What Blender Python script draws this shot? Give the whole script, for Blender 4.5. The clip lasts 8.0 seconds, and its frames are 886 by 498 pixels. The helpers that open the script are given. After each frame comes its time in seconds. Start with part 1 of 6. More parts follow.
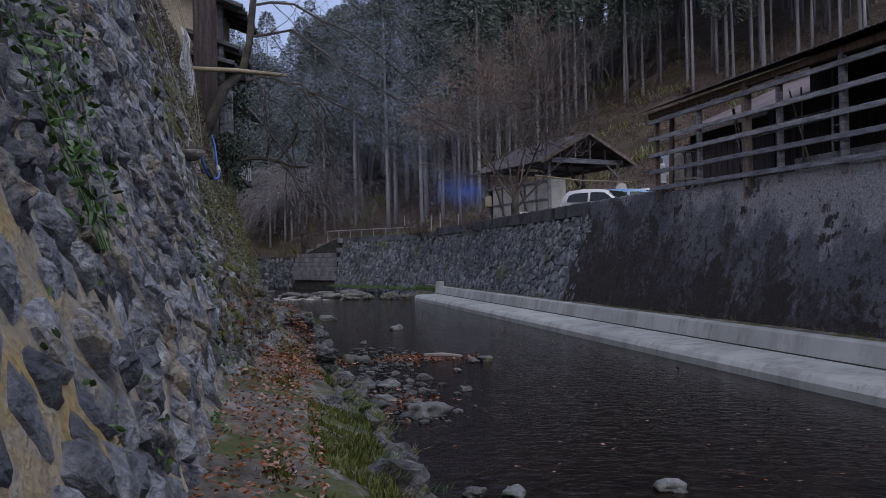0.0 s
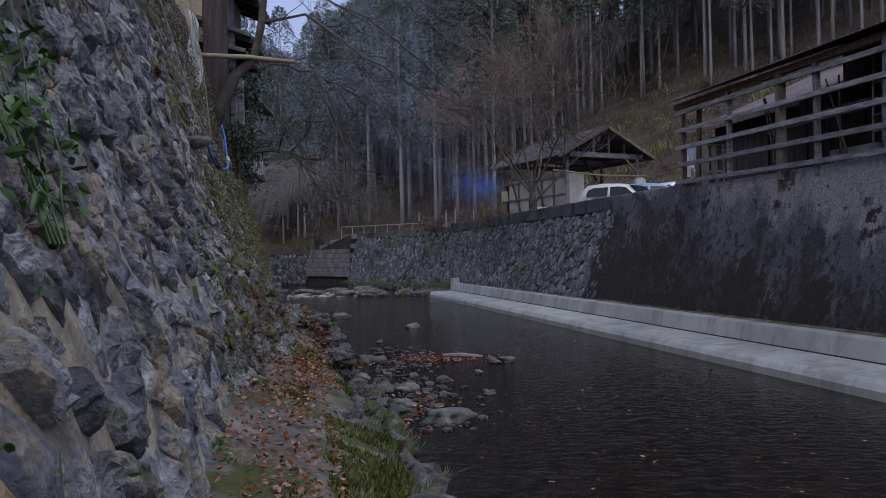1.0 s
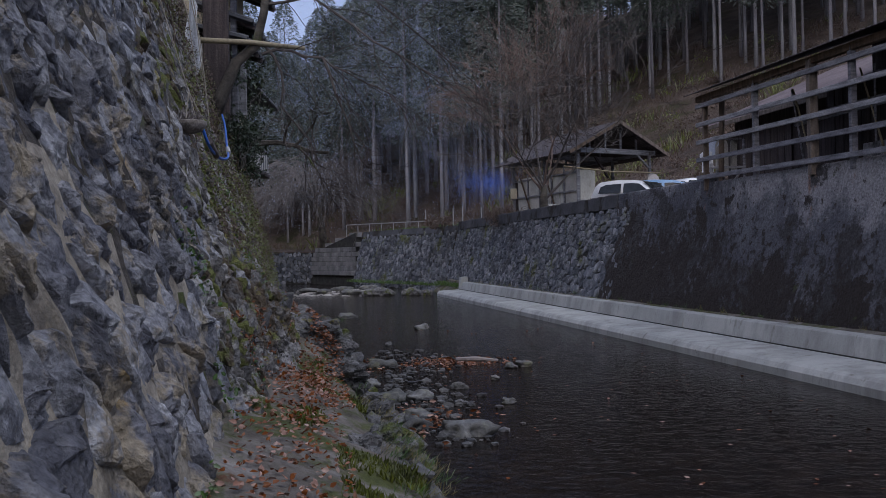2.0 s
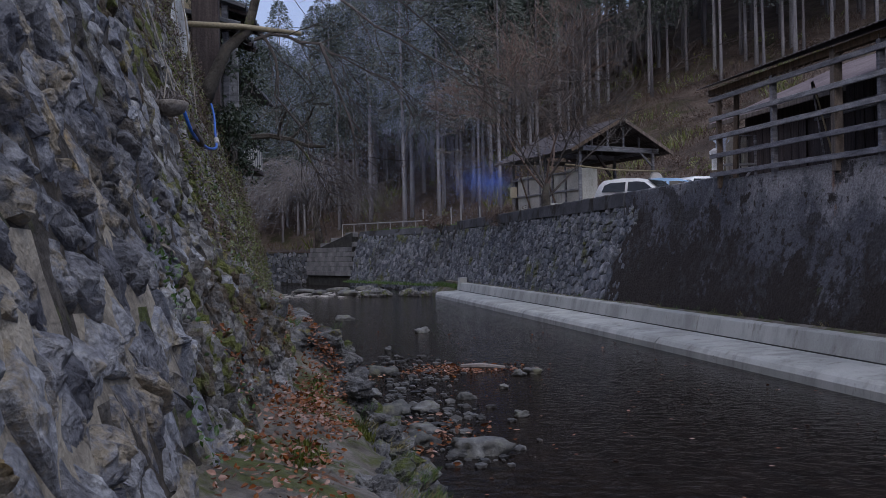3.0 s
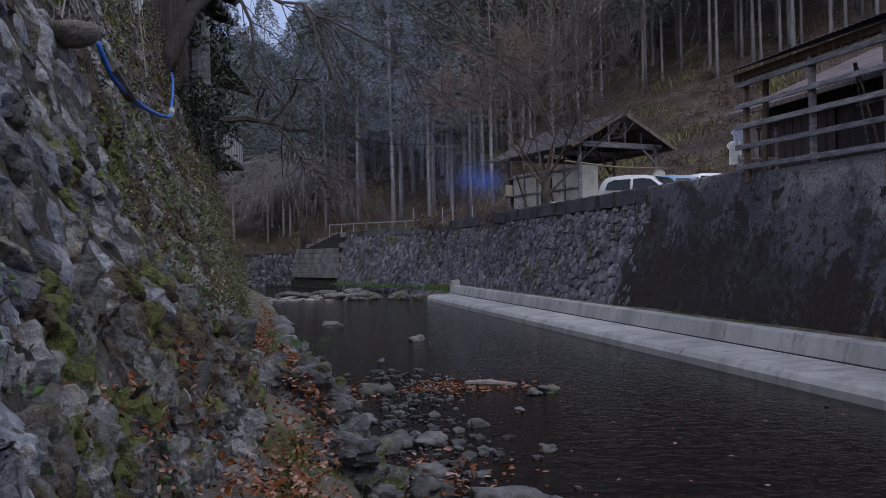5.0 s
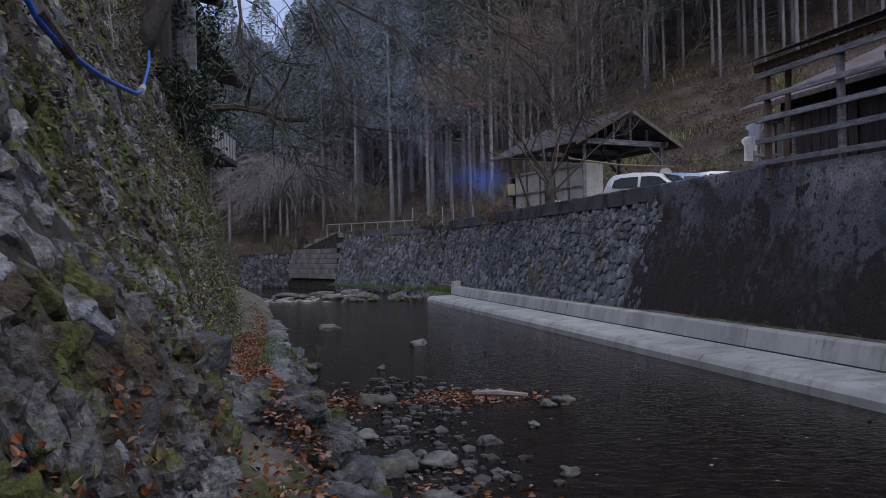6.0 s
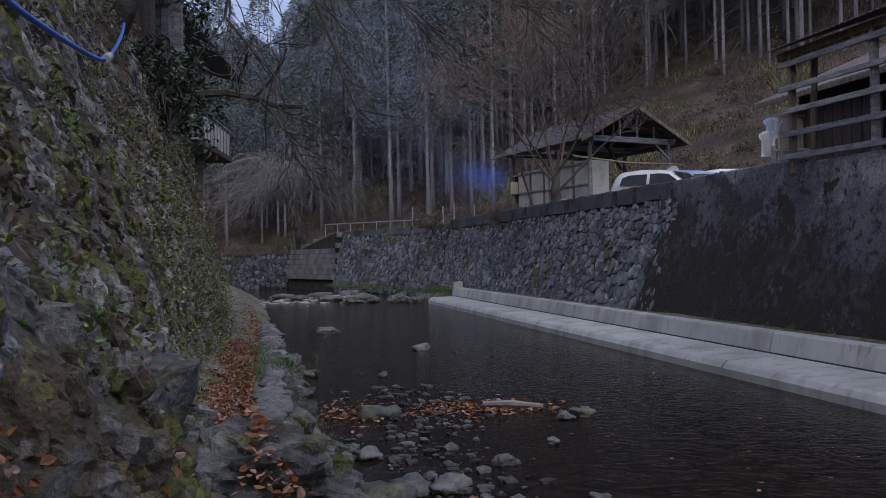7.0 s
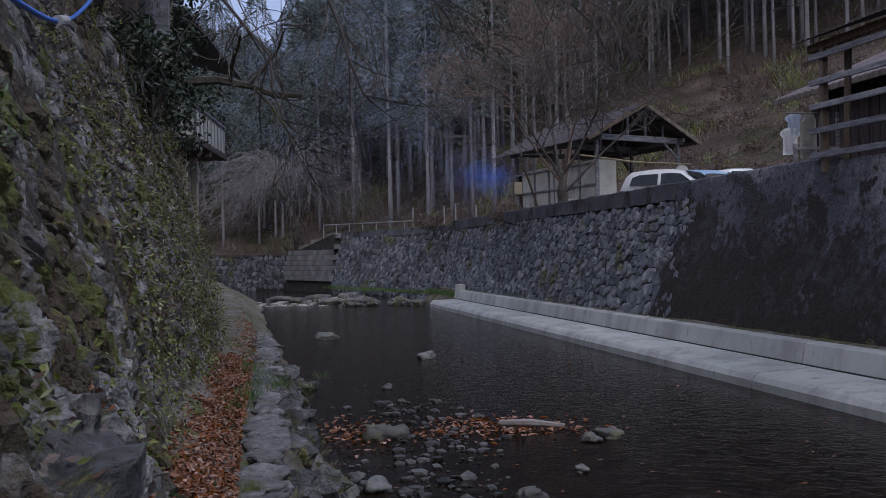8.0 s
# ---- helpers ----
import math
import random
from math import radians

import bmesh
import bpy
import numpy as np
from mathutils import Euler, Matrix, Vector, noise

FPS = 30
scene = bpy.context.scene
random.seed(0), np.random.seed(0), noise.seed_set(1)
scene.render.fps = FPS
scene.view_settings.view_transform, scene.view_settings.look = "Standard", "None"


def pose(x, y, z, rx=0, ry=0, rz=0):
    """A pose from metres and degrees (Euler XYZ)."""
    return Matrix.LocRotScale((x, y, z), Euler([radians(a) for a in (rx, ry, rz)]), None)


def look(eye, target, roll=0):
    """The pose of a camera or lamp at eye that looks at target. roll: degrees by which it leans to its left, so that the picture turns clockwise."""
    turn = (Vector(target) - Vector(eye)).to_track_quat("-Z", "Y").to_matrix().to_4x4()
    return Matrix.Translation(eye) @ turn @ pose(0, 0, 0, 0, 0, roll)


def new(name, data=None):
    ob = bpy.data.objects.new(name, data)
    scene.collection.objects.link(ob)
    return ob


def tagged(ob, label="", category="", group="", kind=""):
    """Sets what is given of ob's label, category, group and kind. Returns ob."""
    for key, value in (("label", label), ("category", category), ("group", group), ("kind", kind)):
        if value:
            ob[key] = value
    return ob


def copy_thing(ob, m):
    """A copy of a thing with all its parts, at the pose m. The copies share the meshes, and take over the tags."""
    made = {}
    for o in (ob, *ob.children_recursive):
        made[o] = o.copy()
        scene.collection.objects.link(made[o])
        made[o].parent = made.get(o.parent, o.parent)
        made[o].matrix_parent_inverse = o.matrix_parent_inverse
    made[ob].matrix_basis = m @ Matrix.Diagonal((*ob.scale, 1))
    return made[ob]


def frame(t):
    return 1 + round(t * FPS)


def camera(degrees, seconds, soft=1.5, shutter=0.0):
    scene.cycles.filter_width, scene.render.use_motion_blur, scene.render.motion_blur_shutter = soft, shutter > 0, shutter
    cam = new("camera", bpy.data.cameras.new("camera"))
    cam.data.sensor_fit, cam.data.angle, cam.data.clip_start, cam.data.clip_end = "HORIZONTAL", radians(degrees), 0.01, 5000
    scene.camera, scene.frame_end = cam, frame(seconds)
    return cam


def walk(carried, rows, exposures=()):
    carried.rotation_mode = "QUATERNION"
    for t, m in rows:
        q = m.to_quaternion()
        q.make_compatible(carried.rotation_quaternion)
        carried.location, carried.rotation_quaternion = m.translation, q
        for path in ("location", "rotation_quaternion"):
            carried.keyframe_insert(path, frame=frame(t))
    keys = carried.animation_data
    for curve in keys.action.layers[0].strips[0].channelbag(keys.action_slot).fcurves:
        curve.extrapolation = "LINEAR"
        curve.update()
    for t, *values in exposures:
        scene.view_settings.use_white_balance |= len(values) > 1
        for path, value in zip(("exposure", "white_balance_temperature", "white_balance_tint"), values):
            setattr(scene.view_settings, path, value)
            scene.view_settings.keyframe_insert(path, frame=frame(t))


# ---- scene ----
cam = camera(52.0, 8.0, 0.9)
PATH = [
    (0, (0.107, 0.188, 2.067), (0.222, 2.185, 2.084), -1.3),
    (0.5, (0.057, 0.55, 2.062), (0.159, 2.547, 2.075), -1.3),
    (1, (0.014, 0.936, 2.073), (0.101, 2.935, 2.082), -1.3),
    (1.5, (-0.045, 1.373, 2.077), (0.031, 3.372, 2.083), -1.3),
    (3, (-0.226, 2.762, 2.093), (-0.138, 4.76, 2.098), -1.3),
    (3.5, (-0.278, 3.235, 2.098), (-0.182, 5.233, 2.103), -1.3),
    (4, (-0.324, 3.743, 2.098), (-0.222, 5.74, 2.103), -1.3),
    (4.5, (-0.353, 4.243, 2.096), (-0.242, 6.24, 2.102), -1.3),
    (6, (-0.432, 5.758, 2.089), (-0.31, 7.754, 2.097), -1.3),
    (6.5, (-0.462, 6.245, 2.088), (-0.338, 8.242, 2.096), -1.3),
    (7, (-0.503, 6.741, 2.077), (-0.377, 8.737, 2.086), -1.3),
    (7.5, (-0.543, 7.243, 2.061), (-0.416, 9.239, 2.071), -1.2),
    (8, (-0.612, 7.788, 2.13), (-0.481, 9.783, 2.14), -1.2),
]
walk(cam, [(t, look(eye, target, roll)) for t, eye, target, roll in PATH])

# ---- sky, sun, exposure ----
world = bpy.data.worlds.new("overcast_sky")
scene.world = world
world.use_nodes = True
wn = world.node_tree.nodes
sky = wn.new("ShaderNodeTexSky")
sky.sky_type = "NISHITA"
sky.sun_disc = False
sky.sun_elevation = radians(38)
sky.sun_rotation = radians(200)
sky.air_density, sky.dust_density, sky.ozone_density = 1.0, 4.0, 1.0
# thick cloud: the blue sky is mostly veiled by an even grey
veil = wn.new("ShaderNodeMixRGB")
veil.inputs[0].default_value = 0.6
veil.inputs[2].default_value = (4.55, 5.45, 8.9, 1)
world.node_tree.links.new(sky.outputs[0], veil.inputs[1])
world.node_tree.links.new(veil.outputs[0], wn["Background"].inputs[0])
wn["Background"].inputs[1].default_value = 0.09

sun = new("sun", bpy.data.lights.new("sun", "SUN"))
sun.data.energy, sun.data.angle, sun.data.color = 0.9, radians(40), (0.98, 0.98, 1.0)
sun.matrix_world = look((24, -22, 52), (0, 0, 0))
scene.view_settings.exposure = 0.36


# ---- materials ----
def mat(name, stops, scale=3.0, rough=0.85, bump=0.4, bscale=30.0, layers=(), vary=0.0, island=0.0, spec=0.4, metal=0.0, stretch=(1, 1, 1), local=False, dist=0.02, grain=0.55):
    """stops: colours from dark to light along a noise; layers: (colour, scale, threshold, softness, stretch) patches over it, spreading more one way with a sixth entry (gx, gy, gz, c)."""
    m = bpy.data.materials.new(name)
    m.use_nodes = True
    nt = m.node_tree
    N, L = nt.nodes, nt.links
    bsdf = N["Principled BSDF"]
    if local:
        src = N.new("ShaderNodeTexCoord").outputs["Object"]
    else:
        src = N.new("ShaderNodeNewGeometry").outputs["Position"]

    def noise_at(sc, st=(1, 1, 1), detail=8, rg=0.6):
        mp = N.new("ShaderNodeMapping")
        mp.inputs["Scale"].default_value = st
        L.new(src, mp.inputs["Vector"])
        n = N.new("ShaderNodeTexNoise")
        n.inputs["Scale"].default_value = sc
        n.inputs["Detail"].default_value = detail
        n.inputs["Roughness"].default_value = rg
        L.new(mp.outputs[0], n.inputs["Vector"])
        return n.outputs["Fac"]

    base = noise_at(scale, stretch)
    ramp = N.new("ShaderNodeValToRGB")
    els = ramp.color_ramp.elements
    while len(els) < len(stops):
        els.new(0.5)
    for i, (e, c) in enumerate(zip(els, stops)):
        e.position = 0.3 + 0.4 * i / max(1, len(stops) - 1)
        e.color = (*c, 1)
    L.new(base, ramp.inputs[0])
    col = ramp.outputs[0]
    if vary or island:
        src_r = N.new("ShaderNodeObjectInfo").outputs["Random"] if vary else N.new("ShaderNodeNewGeometry").outputs["Random Per Island"]
        mr = N.new("ShaderNodeMapRange")
        k = vary or island
        mr.inputs[3].default_value, mr.inputs[4].default_value = 1 - k, 1 + k
        L.new(src_r, mr.inputs[0])
        hs = N.new("ShaderNodeHueSaturation")
        L.new(mr.outputs[0], hs.inputs["Value"])
        mr2 = N.new("ShaderNodeMapRange")
        mr2.inputs[3].default_value, mr2.inputs[4].default_value = 1.35, 0.55
        L.new(src_r, mr2.inputs[0])
        L.new(mr2.outputs[0], hs.inputs["Saturation"])
        L.new(col, hs.inputs["Color"])
        col = hs.outputs[0]
    for c, sc, th, soft, st, *drift in layers:
        f = noise_at(sc, st, 10, 0.7)
        if drift:
            dot = N.new("ShaderNodeVectorMath")
            dot.operation = "DOT_PRODUCT"
            L.new(src, dot.inputs[0])
            dot.inputs[1].default_value = drift[0][:3]
            plus = N.new("ShaderNodeMath")
            plus.inputs[1].default_value = drift[0][3]
            L.new(dot.outputs["Value"], plus.inputs[0])
            both = N.new("ShaderNodeMath")
            L.new(plus.outputs[0], both.inputs[0])
            L.new(f, both.inputs[1])
            f = both.outputs[0]
        mr = N.new("ShaderNodeMapRange")
        mr.interpolation_type = "SMOOTHSTEP"
        mr.inputs[1].default_value, mr.inputs[2].default_value = th - soft, th + soft
        L.new(f, mr.inputs[0])
        mx = N.new("ShaderNodeMixRGB")
        L.new(mr.outputs[0], mx.inputs[0])
        L.new(col, mx.inputs[1])
        mx.inputs[2].default_value = (*c, 1)
        col = mx.outputs[0]
    fine = noise_at(bscale, (1, 1, 1), 10, 0.65)
    mul = N.new("ShaderNodeMixRGB")
    mul.blend_type = "MULTIPLY"
    mul.inputs[0].default_value = grain
    gr = N.new("ShaderNodeMapRange")
    gr.inputs[1].default_value, gr.inputs[2].default_value = 0.3, 0.7
    gr.inputs[3].default_value, gr.inputs[4].default_value = 0.45, 1.45
    L.new(fine, gr.inputs[0])
    L.new(col, mul.inputs[1])
    L.new(gr.outputs[0], mul.inputs[2])
    L.new(mul.outputs[0], bsdf.inputs["Base Color"])
    bsdf.inputs["Roughness"].default_value = rough
    bsdf.inputs["Metallic"].default_value = metal
    bsdf.inputs["Specular IOR Level"].default_value = spec
    if bump:
        b = N.new("ShaderNodeBump")
        b.inputs["Strength"].default_value = bump
        b.inputs["Distance"].default_value = dist
        addh = N.new("ShaderNodeMath")
        addh.operation = "MULTIPLY_ADD"
        addh.inputs[1].default_value = 1.6
        L.new(noise_at(bscale * 0.3, (1, 1, 1), 6), addh.inputs[0])
        L.new(fine, addh.inputs[2])
        L.new(addh.outputs[0], b.inputs["Height"])
        L.new(b.outputs[0], bsdf.inputs["Normal"])
    return m


MOSS = (0.085, 0.1, 0.022)
M = {}
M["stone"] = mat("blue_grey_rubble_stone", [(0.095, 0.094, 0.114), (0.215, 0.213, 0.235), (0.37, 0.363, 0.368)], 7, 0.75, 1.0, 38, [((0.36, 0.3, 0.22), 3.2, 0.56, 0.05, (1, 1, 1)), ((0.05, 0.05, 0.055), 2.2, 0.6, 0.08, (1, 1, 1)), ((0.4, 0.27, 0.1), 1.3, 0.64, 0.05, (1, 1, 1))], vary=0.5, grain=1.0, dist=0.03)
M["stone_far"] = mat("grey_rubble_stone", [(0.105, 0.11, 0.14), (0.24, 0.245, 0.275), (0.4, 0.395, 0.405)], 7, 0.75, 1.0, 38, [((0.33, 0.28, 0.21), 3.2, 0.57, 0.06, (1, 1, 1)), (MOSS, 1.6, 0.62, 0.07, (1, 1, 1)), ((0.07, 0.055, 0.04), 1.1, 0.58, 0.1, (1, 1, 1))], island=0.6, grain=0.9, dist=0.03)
M["stone_mossy"] = mat("mossy_weathered_rubble", [(0.1, 0.098, 0.1), (0.225, 0.215, 0.21), (0.38, 0.36, 0.34)], 7, 0.85, 1.0, 38, [((0.1, 0.075, 0.05), 1.4, 0.52, 0.04, (1, 1, 1)), ((0.12, 0.13, 0.035), 2.2, 0.55, 0.03, (1, 1, 1)), ((0.2, 0.17, 0.06), 5, 0.61, 0.03, (1, 1, 1))], island=0.6, grain=0.9, dist=0.03)
M["root_earth"] = mat("dark_rooty_earth", [(0.035, 0.028, 0.022), (0.075, 0.062, 0.05), (0.13, 0.115, 0.1)], 5, 0.95, 1.0, 30, [(MOSS, 2.2, 0.6, 0.05, (1, 1, 1)), ((0.2, 0.185, 0.16), 4, 0.62, 0.04, (1, 1, 1))], grain=1.0, dist=0.03)
M["mortar"] = mat("old_lime_mortar", [(0.2, 0.17, 0.14), (0.4, 0.345, 0.27), (0.54, 0.475, 0.38)], 3.5, 0.95, 0.9, 45, [((0.45, 0.32, 0.13), 2.1, 0.56, 0.08, (1, 1, 1), (0, -0.08, -0.08, 0.4)), ((0.05, 0.04, 0.03), 0.9, 0.57, 0.1, (1, 1, 1))])
# grey stops pushed slightly to blue, standing in for distance haze on the stones
M["masonry"] = mat("river_wall_stone", [(0.055, 0.062, 0.076), (0.13, 0.141, 0.164), (0.235, 0.243, 0.265)], 4, 0.8, 0.7, 25, [((0.1, 0.11, 0.04), 0.8, 0.62, 0.06, (1, 1, 1)), ((0.035, 0.033, 0.03), 0.6, 0.6, 0.12, (1, 1, 1))], vary=0.45)
M["masonry_far"] = mat("river_wall_stone_joined", [(0.055, 0.062, 0.076), (0.13, 0.141, 0.164), (0.235, 0.243, 0.265)], 4, 0.8, 0.7, 25, [((0.1, 0.11, 0.04), 0.8, 0.6, 0.06, (1, 1, 1)), ((0.035, 0.033, 0.03), 0.6, 0.6, 0.12, (1, 1, 1))], island=0.45)
M["joint"] = mat("dark_joint", [(0.02, 0.02, 0.02), (0.06, 0.06, 0.055)], 3, 0.95, 0.5, 30)
I3 = (1, 1, 1)
M["old_concrete"] = mat("blackened_concrete", [(0.056, 0.059, 0.072), (0.098, 0.102, 0.12), (0.15, 0.153, 0.17)], 0.6, 0.9, 1.0, 22, [
    ((0.29, 0.285, 0.3), 1.1, 0.55, 0.09, (1, 1, 0.8), (0, -0.035, 0.22, 0.09)),
    ((0.24, 0.14, 0.1), 1.3, 0.66, 0.05, (1.3, 1.3, 0.5), (0, -0.004, 0.08, -0.16)),
    ((0.055, 0.052, 0.055), 0.9, 0.51, 0.03, I3, (0, 0.012, -0.06, -0.12)),
    ((0.034, 0.027, 0.024), 0.8, 0.53, 0.015, I3, (0, 0.01, -0.05, -0.14)),
    ((0.034, 0.027, 0.024), 5.5, 0.555, 0.02, I3, (0, 0.008, -0.05, -0.06)),
    ((0.27, 0.27, 0.28), 1.8, 0.71, 0.03, (2.5, 2.5, 0.35)),
    ((0.055, 0.06, 0.028), 2.2, 0.67, 0.04, I3)], grain=1.0, dist=0.05)
M["plaster"] = mat("weathered_cement_render", [(0.15, 0.148, 0.158), (0.29, 0.285, 0.3), (0.42, 0.41, 0.42)], 0.9, 0.88, 0.35, 22, [
    ((0.31, 0.18, 0.12), 1.1, 0.6, 0.06, (1, 1, 0.5)),
    ((0.07, 0.07, 0.078), 1.2, 0.55, 0.07, (1.3, 1.3, 0.6)),
    ((0.075, 0.073, 0.08), 1.4, 0.5, 0.06, I3, (0, 0, -0.45, 1.27)),
    ((0.06, 0.058, 0.065), 1.0, 0.5, 0.05, I3, (0, 0.09, 0, -1.86))], grain=0.8)
M["cap"] = mat("dark_coping_concrete", [(0.03, 0.03, 0.033), (0.06, 0.061, 0.068), (0.1, 0.102, 0.112)], 0.8, 0.9, 0.5, 20, [((0.02, 0.016, 0.012), 1.6, 0.57, 0.06, (1, 1, 0.6))])
M["new_concrete"] = mat("pale_new_concrete", [(0.35, 0.36, 0.34), (0.45, 0.46, 0.435), (0.51, 0.515, 0.49)], 0.7, 0.8, 0.15, 60, [((0.3, 0.3, 0.285), 0.8, 0.54, 0.1, (1.5, 1.5, 0.3)), ((0.2, 0.19, 0.165), 2.2, 0.63, 0.07, (1.6, 1.6, 0.35)), ((0.14, 0.13, 0.11), 9, 0.68, 0.04, (1, 1, 1))], grain=0.35)
M["soil"] = mat("forest_floor", [(0.05, 0.038, 0.032), (0.1, 0.074, 0.06), (0.16, 0.122, 0.1)], 0.35, 0.95, 0.9, 3.5, [((0.05, 0.05, 0.02), 0.22, 0.58, 0.07, (1, 1, 1)), ((0.16, 0.15, 0.05), 0.16, 0.68, 0.05, (1, 1, 1))], dist=0.3)
M["bank"] = mat("mossy_bank_earth", [(0.075, 0.062, 0.05), (0.155, 0.135, 0.115), (0.27, 0.25, 0.23)], 3, 0.92, 0.9, 28, [((0.075, 0.084, 0.024), 1.8, 0.53, 0.06, (1, 1, 1)), ((0.13, 0.115, 0.045), 2.6, 0.62, 0.05, (1, 1, 1)), ((0.13, 0.06, 0.03), 3.1, 0.64, 0.05, (1, 1, 1))])
M["rock"] = mat("river_rock", [(0.05, 0.049, 0.05), (0.12, 0.119, 0.115), (0.215, 0.213, 0.2)], 4, 0.7, 0.8, 26, [((0.2, 0.2, 0.13), 3, 0.6, 0.1, (1, 1, 1))], vary=0.4)
M["edge_rock"] = mat("grey_ledge_stone", [(0.09, 0.088, 0.088), (0.18, 0.175, 0.172), (0.29, 0.283, 0.275)], 5, 0.85, 0.9, 24, [(MOSS, 2.2, 0.64, 0.05, (1, 1, 1))], vary=0.3, grain=0.9, dist=0.03)
M["outcrop"] = mat("mossy_outcrop_rock", [(0.05, 0.049, 0.05), (0.13, 0.127, 0.128), (0.27, 0.265, 0.262)], 6, 0.85, 1.0, 22, [(MOSS, 2.4, 0.57, 0.05, (1, 1, 1)), ((0.22, 0.2, 0.08), 4.5, 0.62, 0.03, (1, 1, 1)), ((0.4, 0.4, 0.38), 5, 0.7, 0.03, (1, 1, 1)), ((0.1, 0.05, 0.025), 2.0, 0.64, 0.05, (1, 1, 1))], grain=1.0, dist=0.05)


def water_material():
    m = bpy.data.materials.new("dark_stream_water")
    m.use_nodes = True
    N, L = m.node_tree.nodes, m.node_tree.links
    b = N["Principled BSDF"]
    g = N.new("ShaderNodeNewGeometry")
    bed = N.new("ShaderNodeTexNoise")
    bed.inputs["Scale"].default_value, bed.inputs["Detail"].default_value, bed.inputs["Roughness"].default_value = 3.0, 12, 0.78
    L.new(g.outputs["Position"], bed.inputs["Vector"])
    r = N.new("ShaderNodeValToRGB")
    r.color_ramp.elements[0].position, r.color_ramp.elements[0].color = 0.38, (0.004, 0.003, 0.0027, 1)
    r.color_ramp.elements[1].position, r.color_ramp.elements[1].color = 0.72, (0.034, 0.024, 0.019, 1)
    L.new(bed.outputs["Fac"], r.inputs[0])
    L.new(r.outputs[0], b.inputs["Base Color"])
    b.inputs["Roughness"].default_value = 0.06
    b.inputs["IOR"].default_value = 1.33
    b.inputs["Specular IOR Level"].default_value = 0.1
    mp = N.new("ShaderNodeMapping")
    mp.inputs["Scale"].default_value = (1.5, 1.7, 1)
    mp.inputs["Rotation"].default_value = (0, 0, radians(12))
    L.new(g.outputs["Position"], mp.inputs["Vector"])
    rip = N.new("ShaderNodeTexNoise")
    rip.inputs["Scale"].default_value, rip.inputs["Detail"].default_value, rip.inputs["Distortion"].default_value = 3.6, 9, 1.6
    L.new(mp.outputs[0], rip.inputs["Vector"])
    bp = N.new("ShaderNodeBump")
    bp.inputs["Strength"].default_value, bp.inputs["Distance"].default_value = 0.24, 0.05
    L.new(rip.outputs["Fac"], bp.inputs["Height"])
    L.new(bp.outputs[0], b.inputs["Normal"])
    return m


M["water"] = water_material()


# ---- small mesh helpers ----
def mesh_ob(name, verts, faces, material, parent=None, label="", smooth=False):
    me = bpy.data.meshes.new(name)
    me.from_pydata([tuple(v) for v in verts], [], [tuple(f) for f in faces])
    me.materials.append(M[material] if isinstance(material, str) else material)
    if smooth:
        me.polygons.foreach_set("use_smooth", [True] * len(me.polygons))
    me.update()
    ob = new(name, me)
    if parent is not None:
        ob.parent = parent
    if label:
        ob["label"] = label
    return ob


def part(name, bm, material, parent, label="", smooth=False):
    me = bpy.data.meshes.new(name)
    bm.to_mesh(me)
    bm.free()
    me.materials.append(M[material] if isinstance(material, str) else material)
    if smooth:
        me.polygons.foreach_set("use_smooth", [True] * len(me.polygons))
    ob = new(name, me)
    if parent is not None:
        ob.parent = parent
    if label:
        ob["label"] = label
    return ob


def thing(name, label, category, at=(0, 0, 0), group="", kind=""):
    ob = new(name)
    ob.matrix_basis = Matrix.Translation(at)
    ob.empty_display_size = 0.1
    return tagged(ob, label, category, group, kind)


def box_bm(size, at=(0, 0, 0), rot=None, bevel=0.0, bm=None):
    bm = bm or bmesh.new()
    r = bmesh.ops.create_cube(bm, size=1.0)
    m = Matrix.Translation(at) @ (rot if rot is not None else Matrix.Identity(4)) @ Matrix.Diagonal((*size, 1))
    bmesh.ops.transform(bm, matrix=m, verts=r["verts"])
    if bevel:
        es = list({e for v in r["verts"] for e in v.link_edges})
        bmesh.ops.bevel(bm, geom=es, offset=bevel, segments=1, affect="EDGES")
    return bm


def beam_bm(a, b, w, h, bevel=0.008, bm=None):
    """A squared timber from a to b, w wide and h high."""
    a, b = Vector(a), Vector(b)
    d = b - a
    rot = d.to_track_quat("Y", "Z").to_matrix().to_4x4()
    return box_bm((w, d.length, h), (a + b) / 2, rot, bevel, bm)


def tube(points, radii, sides=6):
    """Verts and faces of a tapered tube through points."""
    pts = [Vector(p) for p in points]
    vs, fs = [], []
    n = len(pts)
    up = Vector((0.31, 0.52, 0.79)).normalized()
    for i, p in enumerate(pts):
        d = (pts[min(i + 1, n - 1)] - pts[max(i - 1, 0)]).normalized()
        s = d.cross(up)
        if s.length < 1e-3:
            s = d.cross(Vector((1, 0, 0)))
        s.normalize()
        t = s.cross(d)
        for k in range(sides):
            a = 2 * math.pi * k / sides
            vs.append(p + radii[i] * (math.cos(a) * s + math.sin(a) * t))
        if i:
            for k in range(sides):
                k2 = (k + 1) % sides
                fs.append(((i - 1) * sides + k, (i - 1) * sides + k2, i * sides + k2, i * sides + k))
    fs.append(tuple(range((n - 1) * sides, n * sides)))
    fs.append(tuple(reversed(range(sides))))
    return vs, fs


class Soup:
    """Gathers verts and faces of many pieces."""

    def __init__(self):
        self.v, self.f = [], []

    def add(self, vs, fs):
        o = len(self.v)
        self.v.extend(tuple(v) for v in vs)
        self.f.extend(tuple(i + o for i in f) for f in fs)


# ---- the plan ----
def kerb_x(y):
    return 4.93 - 0.156 * (y - 21.2)


def left_wall_x(y, z):
    return -1.19 - 0.118 * (y - 4.17) - 0.29 * (z - 2.71)


